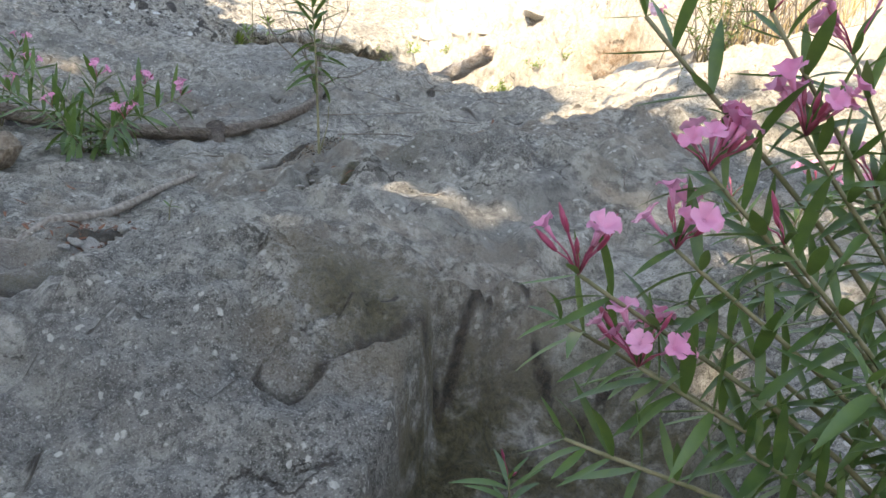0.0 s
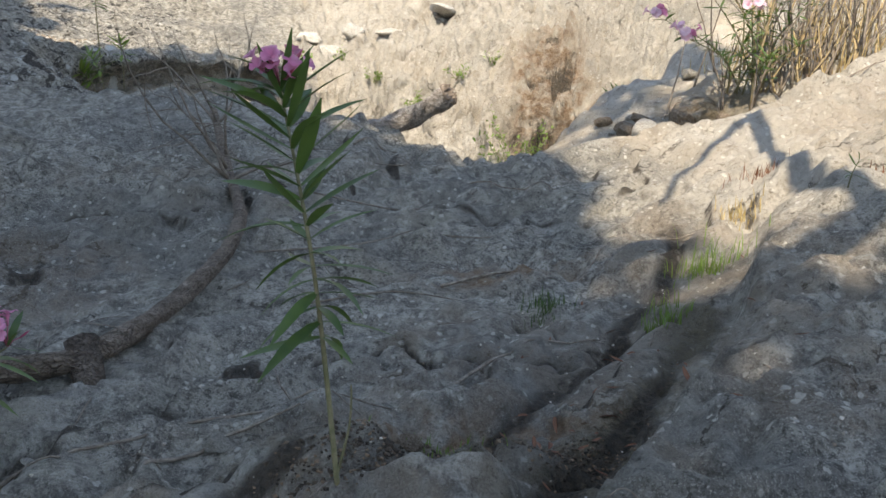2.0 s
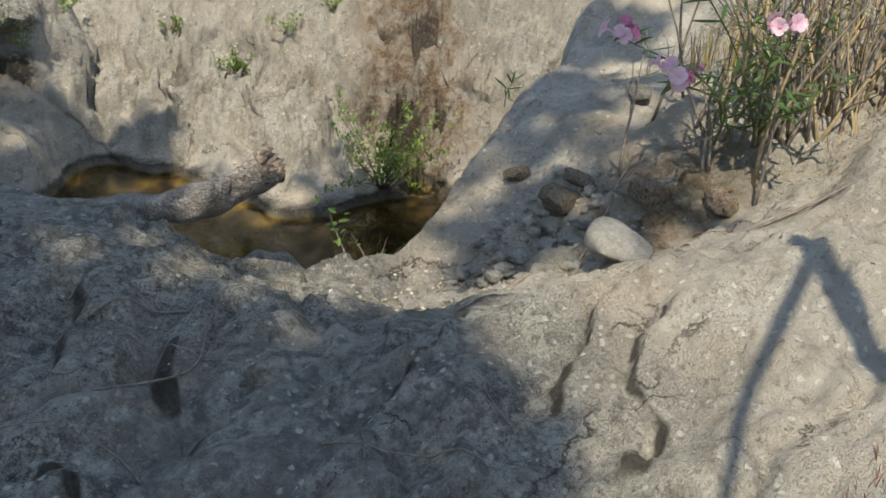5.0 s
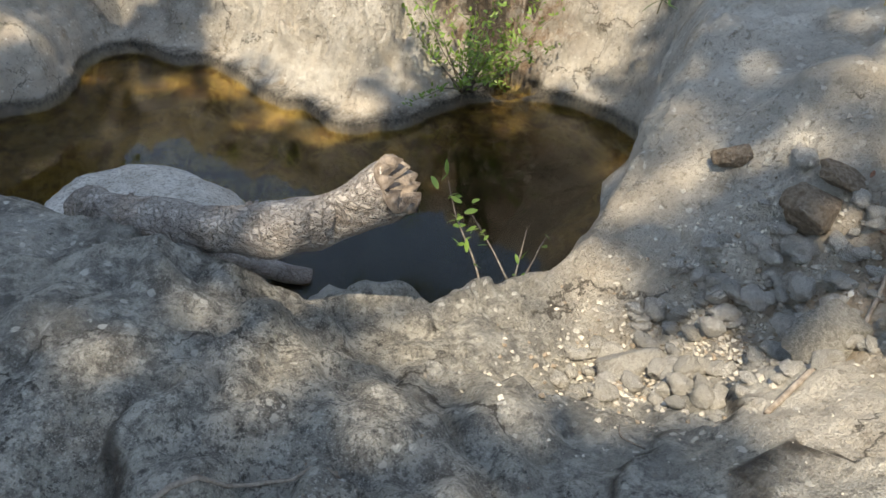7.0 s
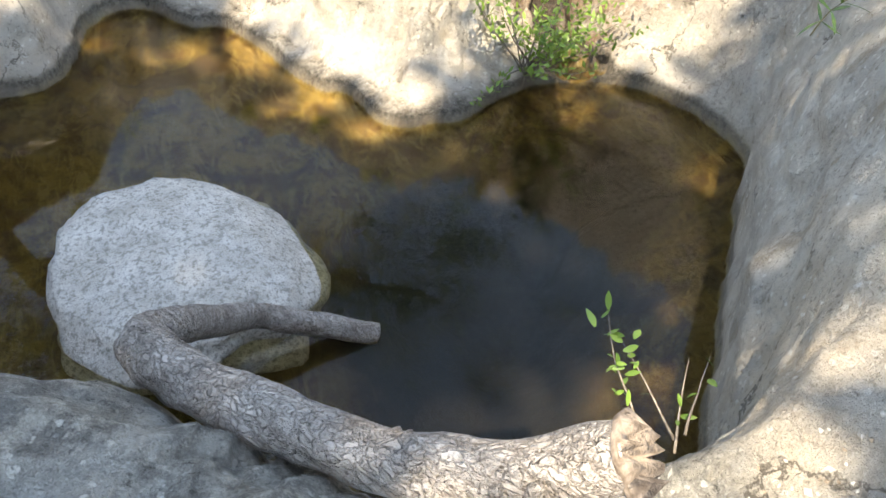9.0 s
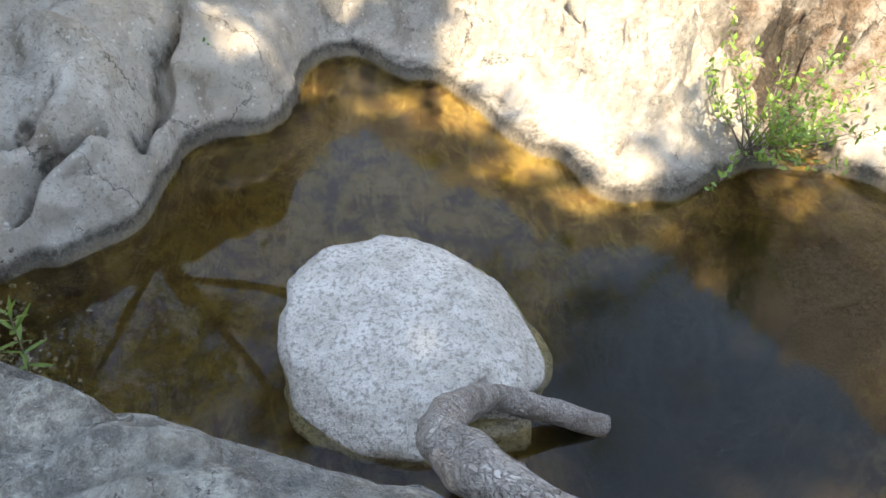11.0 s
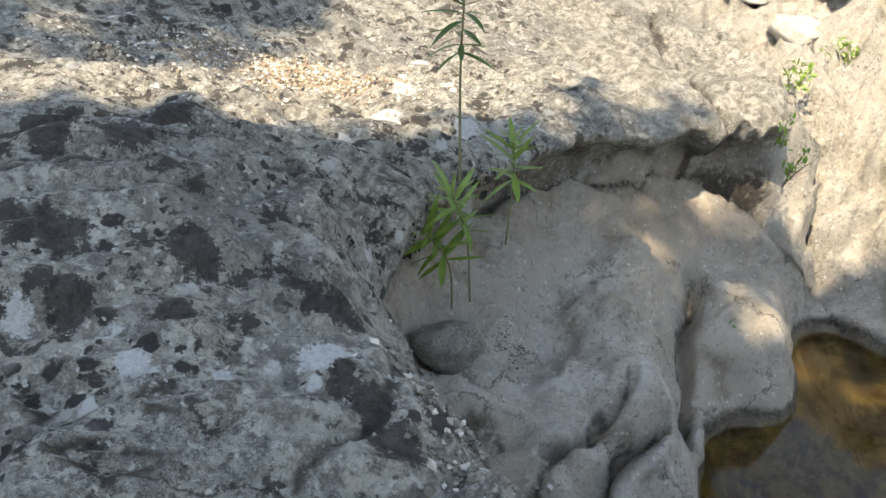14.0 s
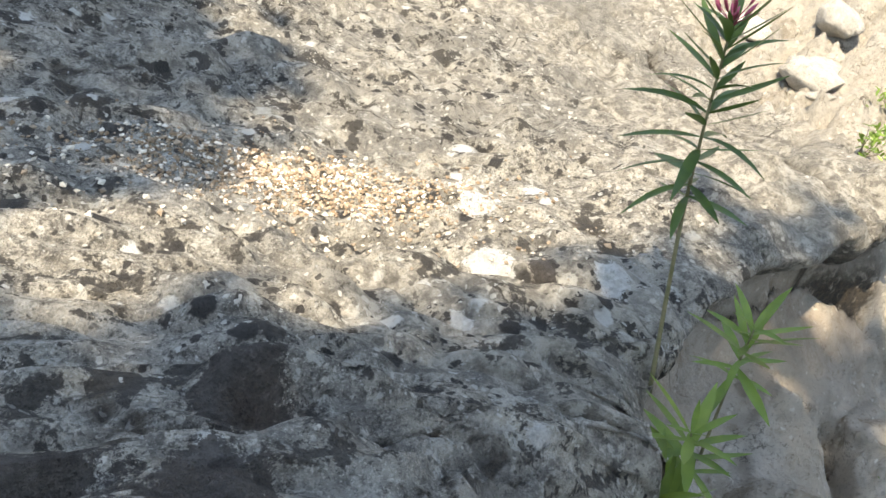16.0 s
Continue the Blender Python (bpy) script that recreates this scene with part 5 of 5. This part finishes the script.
def twig_on_rock(points, radius, seed, label, material=TWIG, lift=0.006):
    bm = bmesh.new()
    pts = bend([(x, y, height(x, y) + lift) for x, y in points], 5)
    for p in pts:
        p.z = max(p.z, height(p.x, p.y) + lift * 0.6)
    tube(bm, pts, [radius * (1 - 0.6 * i / len(pts)) for i in range(len(pts))], 7, 0.25, seed)
    ob = new("twig", mesh_of("twig", bm, material))
    return tagged(ob, label, "twig", "twigs on the slab")


rnd = random.Random(19)
for q, (pts, r) in enumerate((
        ([(-1.8, 3.1), (-1.48, 3.75), (-1.34, 4.1), (-1.26, 4.4)], 0.028), ([(-1.3, 3.05), (-0.85, 3.42), (-0.5, 3.8), (-0.2, 4.2)], 0.011),
        ([(-1.6, 4.9), (-0.9, 5.1), (-0.4, 5.15)], 0.007), ([(-1.3, 4.7), (-1.0, 4.95), (-0.7, 5.05)], 0.008), ([(-0.2, 5.2), (0.1, 5.5), (0.5, 5.6)], 0.007),
        ([(-0.9, 6.6), (-0.4, 6.5), (-0.1, 6.7)], 0.006), ([(0.0, 6.8), (0.3, 6.75), (0.55, 6.9)], 0.006), ([(-0.6, 7.2), (-0.1, 7.25), (0.1, 7.4)], 0.006),
        ([(-0.35, 7.9), (0.0, 8.0), (0.1, 8.25)], 0.006), ([(0.35, 7.5), (0.65, 7.35), (0.8, 7.2)], 0.006), ([(-0.3, 8.35), (-0.05, 8.42), (0.15, 8.38)], 0.008),
        ([(-0.05, 6.2), (0.3, 6.3), (0.6, 6.25), (0.8, 6.4)], 0.009), ([(2.3, 8.0), (3.0, 7.8), (3.9, 7.9)], 0.008), ([(1.3, 8.3), (1.8, 8.5), (2.3, 8.9)], 0.010),
        ([(-0.7, 6.0), (-0.3, 6.1), (0.0, 6.0)], 0.006))):
    twig_on_rock(pts, r, q, "thin grey dead twig lying on the rock")
for q in range(70):
    x, y = rnd.uniform(-2.4, 1.2), rnd.uniform(3.2, 8.4)
    a, l = rnd.uniform(0, 6.28), rnd.uniform(0.08, 0.35)
    twig_on_rock([(x, y), (x + l * 0.5 * math.cos(a) + rnd.uniform(-0.04, 0.04), y + l * 0.5 * math.sin(a)), (x + l * math.cos(a), y + l * math.sin(a))], rnd.uniform(0.002, 0.004), q + 40, "thin grey dead twig lying on the rock")

# ---- loose stones ----
PROPORTIONS = ((0.8, 0.5), (0.7, 0.6), (0.9, 0.42), (0.75, 0.55), (0.6, 0.5), (0.85, 0.7), (0.7, 0.35))
SHAPES = [stone_mesh("stone", STONE, 20 + q, (1.0, *rs), 3, 0.4, 0.92) for q, rs in enumerate(PROPORTIONS)]
BROWN_SHAPES = [stone_mesh("stone", BROWN_STONE, 40 + q, (1.0, *rs), 4, 0.5, 0.92) for q, rs in enumerate(PROPORTIONS[:4])]
GREY_SHAPES = [stone_mesh("stone", DARK_STONE, 60 + q, (1.0, *rs), 4, 0.5, 0.92) for q, rs in enumerate(PROPORTIONS[:4])]


PEBBLES = [stone_mesh("stone", STONE, 80 + q, (1.0, *rs), 3, 0.45, 0.45) for q, rs in enumerate(PROPORTIONS)]


def loose_stone(x, y, size, seed, label, group="", data=None, z=None, sink=0.2):
    r = random.Random(seed)
    pick = BROWN_SHAPES if "brown" in label or "tan" in label or "dark" in label else GREY_SHAPES if "grey" in label else SHAPES
    ob = new("stone", data or r.choice(pick))
    ob.matrix_basis = Matrix.Translation((x, y, (height(x, y) if z is None else z) - sink * size)) @ Euler((r.uniform(-0.25, 0.25), r.uniform(-0.25, 0.25), r.uniform(0, 6.28))).to_matrix().to_4x4() @ Matrix.Scale(size, 4)
    return tagged(ob, label, "stone", group)


for q, (x, y, s, lab) in enumerate(((1.28, 8.86, 0.15, "flat angular limestone block among the pebbles"), (1.72, 8.52, 0.15, "grey angular block beside the gravel"), (1.95, 8.95, 0.13, "brown rough stone by the gravel"),
                                    (0.62, 6.86, 0.05, "small pale stone lying on the slab"), (1.85, 9.3, 0.09, "tan broken stone by the pool wall"), (2.05, 9.15, 0.08, "pale flat stone by the pool wall"),
                                    (2.2, 8.6, 0.13, "dark weathered rock under the bush"), (1.8, 8.15, 0.16, "pale sloping stone at the slab's edge"),
                                    (-0.05, 16.95, 0.28, "pale round boulder wedged above the far bank"), (-0.35, 17.6, 0.3, "white broken boulder above the far bank"), (0.35, 17.4, 0.34, "large pale boulder above the far bank"), (-0.2, 16.6, 0.14, "small pale stone above the far bank"),
                                    (-2.2, 4.2, 0.18, "brown mossy rock beside the slab"), (-2.0, 3.6, 0.17, "grey rock at the slab's edge"), (-2.4, 3.7, 0.18, "grey rock under the oleander"),
                                    (-0.95, 4.95, 0.06, "small grey cobble in a crack"), (-0.4, 4.7, 0.04, "small brown stone in a crack"))):
    loose_stone(x, y, s, q + 300, lab)
niche_stone = loose_stone(-2.99, 12.98, 0.17, 411, "rounded grey cobble lodged in the niche", data=stone_mesh("stone", DARK_STONE, 55, (1.0, 0.9, 0.85), 4, 0.4, 0.5), sink=-0.2)
for q in range(210):
    a, d = rnd.uniform(0, 6.28), rnd.random() ** 0.7
    x, y = 1.56 + 0.62 * d * math.cos(a) + 0.15 * math.sin(a), 8.74 + 0.40 * d * math.sin(a) - 0.1 * math.cos(a)
    loose_stone(x, y, rnd.uniform(0.018, 0.058) * (1.2 - 0.4 * d), q, "pale rounded pebble in the gravel pocket by the pool", "pebbles in the gravel pocket", PEBBLES[q % 7], sink=0.05)
for q in range(90):
    k = rnd.random()
    x, y = -1.42 + 0.72 * k + rnd.gauss(0, 0.12), 3.38 - 0.2 * k + rnd.gauss(0, 0.08)
    loose_stone(x, y, rnd.uniform(0.014, 0.045) * (1.1 - 0.5 * k), q + 900, "pale broken stone among dead leaves in the crack", "stones in the crack")
for q in range(26):
    x, y = rnd.uniform(-1.8, 2.2), rnd.uniform(3.4, 8.6)
    loose_stone(x, y, rnd.uniform(0.008, 0.025), q + 500, "small pale stone scattered on the slab", "stones on the slab")


def gravel(name, label, count, spot, small, large, material, seed):
    """Fine gravel as one sheet of small faceted stones; spot gives a place for a random source."""
    r = random.Random(seed)
    unit = [Vector(v) for v in ((1, 0, 0), (-1, 0, 0), (0, 1, 0), (0, -1, 0), (0, 0, 0.7), (0, 0, -0.7))]
    tris = ((0, 2, 4), (2, 1, 4), (1, 3, 4), (3, 0, 4), (2, 0, 5), (1, 2, 5), (3, 1, 5), (0, 3, 5))
    verts, faces = [], []
    for k in range(count):
        x, y = spot(r)
        s = r.uniform(small, large) * r.uniform(0.5, 1.0)
        turn = Euler((r.uniform(0, 6), r.uniform(0, 6), r.uniform(0, 6))).to_matrix()
        z = height(x, y) + s * 0.25
        i = len(verts)
        for u in unit:
            p = turn @ (u * s * r.uniform(0.75, 1.25))
            verts.append((x + p.x, y + p.y, z + p.z * 0.7))
        faces += [(i + a, i + b, i + c) for a, b, c in tris]
    data = bpy.data.meshes.new(name)
    data.from_pydata(verts, [], faces)
    data.materials.append(material)
    return tagged(new(name, data), label, "gravel", kind="stuff")


def grit_material(name, a, b, c):
    m = Nodes(name)
    colour = m.mix(m.ramp(m.island(), 0, 1), a, b)
    colour = m.mix(m.ramp(m.island(), 0.75, 0.8), colour, c)
    return m.done(colour, 0.85)


PALE_GRIT = grit_material("pale_grit", (0.34, 0.31, 0.27), (0.62, 0.58, 0.50), (0.25, 0.2, 0.15))
TAN_GRIT = grit_material("tan_grit", (0.22, 0.155, 0.10), (0.42, 0.35, 0.27), (0.66, 0.62, 0.55))
DARK_GRIT = grit_material("dark_grit", (0.13, 0.115, 0.095), (0.34, 0.31, 0.27), (0.5, 0.47, 0.42))
SOIL = grit_material("dark_soil", (0.03, 0.022, 0.016), (0.11, 0.08, 0.055), (0.22, 0.15, 0.1))
gravel("pocket_gravel", "pale fine gravel in the hollow by the pool", 1600, lambda r: (1.48 + r.gauss(0, 0.27), 8.82 + r.gauss(0, 0.17)), 0.006, 0.018, PALE_GRIT, 1)
gravel("hollow_grit", "tan grit and dry moss in a hollow of the lichened rock", 4200, lambda r: (-4.0 + r.gauss(0, 0.33), 14.34 + r.gauss(0, 0.13)), 0.006, 0.018, TAN_GRIT, 2)
gravel("beach_gravel", "dark wet gravel beach at the pool's end", 2600, lambda r: (-2.6 + r.gauss(0, 0.22) , 11.8 + r.gauss(0, 0.25)), 0.01, 0.03, DARK_GRIT, 3)
gravel("niche_gravel", "grey gravel caught in the niche and shelf", 420, lambda r: (r.choice(((-3.03 + r.gauss(0, 0.05), 12.95 + r.gauss(0, 0.06)), (-2.62 + r.gauss(0, 0.06), 13.25 + r.gauss(0, 0.05))))), 0.006, 0.014, DARK_GRIT, 4)
gravel("slab_grit", "scattered grit on the rock slab", 2200, lambda r: (r.uniform(-2.3, 1.6), r.uniform(3.0, 8.5)), 0.003, 0.009, PALE_GRIT, 5)
gravel("crack_soil", "dark soil and crumbled leaves in the slab's cracks", 1500, lambda r: (lambda k: (-0.75 + 0.95 * k + r.gauss(0, 0.06), 4.56 + 0.12 * k + r.gauss(0, 0.06)))(r.random()), 0.004, 0.013, SOIL, 7)
gravel("rock_top_grit", "pale stones strewn over the lichened rock", 500, lambda r: (-4.2 + r.gauss(0, 0.7), 13.95 + r.gauss(0, 0.15)), 0.006, 0.02, PALE_GRIT, 6)

# ---- fallen leaves ----
LITTER = [leaf_mesh("leaf", DEAD_LEAF, 0.075, 0.02, d, 0.5) for d in (0.2, -0.3, 0.5)]
for q in range(300):
    spot = rnd.choice(((-1.35, 3.4, 0.1), (-1.3, 3.45, 0.1), (-1.45, 3.3, 0.12), (-1.35, 3.38, 0.08), (-1.2, 3.42, 0.08), (-1.55, 3.45, 0.15), (-0.5, 3.85, 0.12), (-0.3, 4.1, 0.12), (0.0, 4.85, 0.15), (0.1, 4.75, 0.3), (2.2, 8.55, 0.25), (2.6, 8.3, 0.3), (-2.4, 4.6, 0.4), (0.5, 5.4, 0.3), (-0.9, 3.9, 0.3)))
    x, y = spot[0] + rnd.gauss(0, spot[2]), spot[1] + rnd.gauss(0, spot[2])
    ob = new("fallen_leaf", rnd.choice(LITTER))
    ob.matrix_basis = Matrix.Translation((x, y, height(x, y) + 0.006)) @ Euler((rnd.uniform(-0.4, 0.4), rnd.uniform(-0.3, 0.3), rnd.uniform(0, 6.28))).to_matrix().to_4x4() @ Matrix.Scale(rnd.uniform(0.4, 0.85), 4)
    tagged(ob, "dry brown fallen leaf lying on the rock", "leaf", "fallen leaves")

# ---- growth on the far bank ----
for q, (x, y, n, l, k) in enumerate(((1.1, 14.55, 14, 0.3, 12), (1.55, 14.1, 9, 0.22, 9), (2.1, 14.3, 10, 0.25, 10), (0.5, 15.2, 9, 0.22, 9), (0.15, 16.3, 10, 0.3, 10), (2.7, 13.4, 8, 0.22, 9))):
    leafy_shrub(on_rock(x, y), 130 + q, "low grey-green shrublet on the pale far bank", n, l, k, (0, -0.2, 0.6), "shrublet", 1.0, "shrublets on the far bank")
for q, (x, y, s, lab) in enumerate(((2.45, 8.35, 0.11, "dark mossy rock at the bush's foot"), (2.1, 8.35, 0.11, "brown broken stone under the bush"), (2.05, 9.0, 0.10, "tan weathered stone by the bush"), (2.6, 9.35, 0.1, "grey weathered stone by the bush"),
                                    (0.9, 17.0, 0.3, "pale boulder on the far bank"), (1.6, 16.2, 0.35, "cream boulder on the far bank"), (-0.75, 16.4, 0.16, "pale stone above the pool wall"))):
    loose_stone(x, y, s, q + 700, lab)
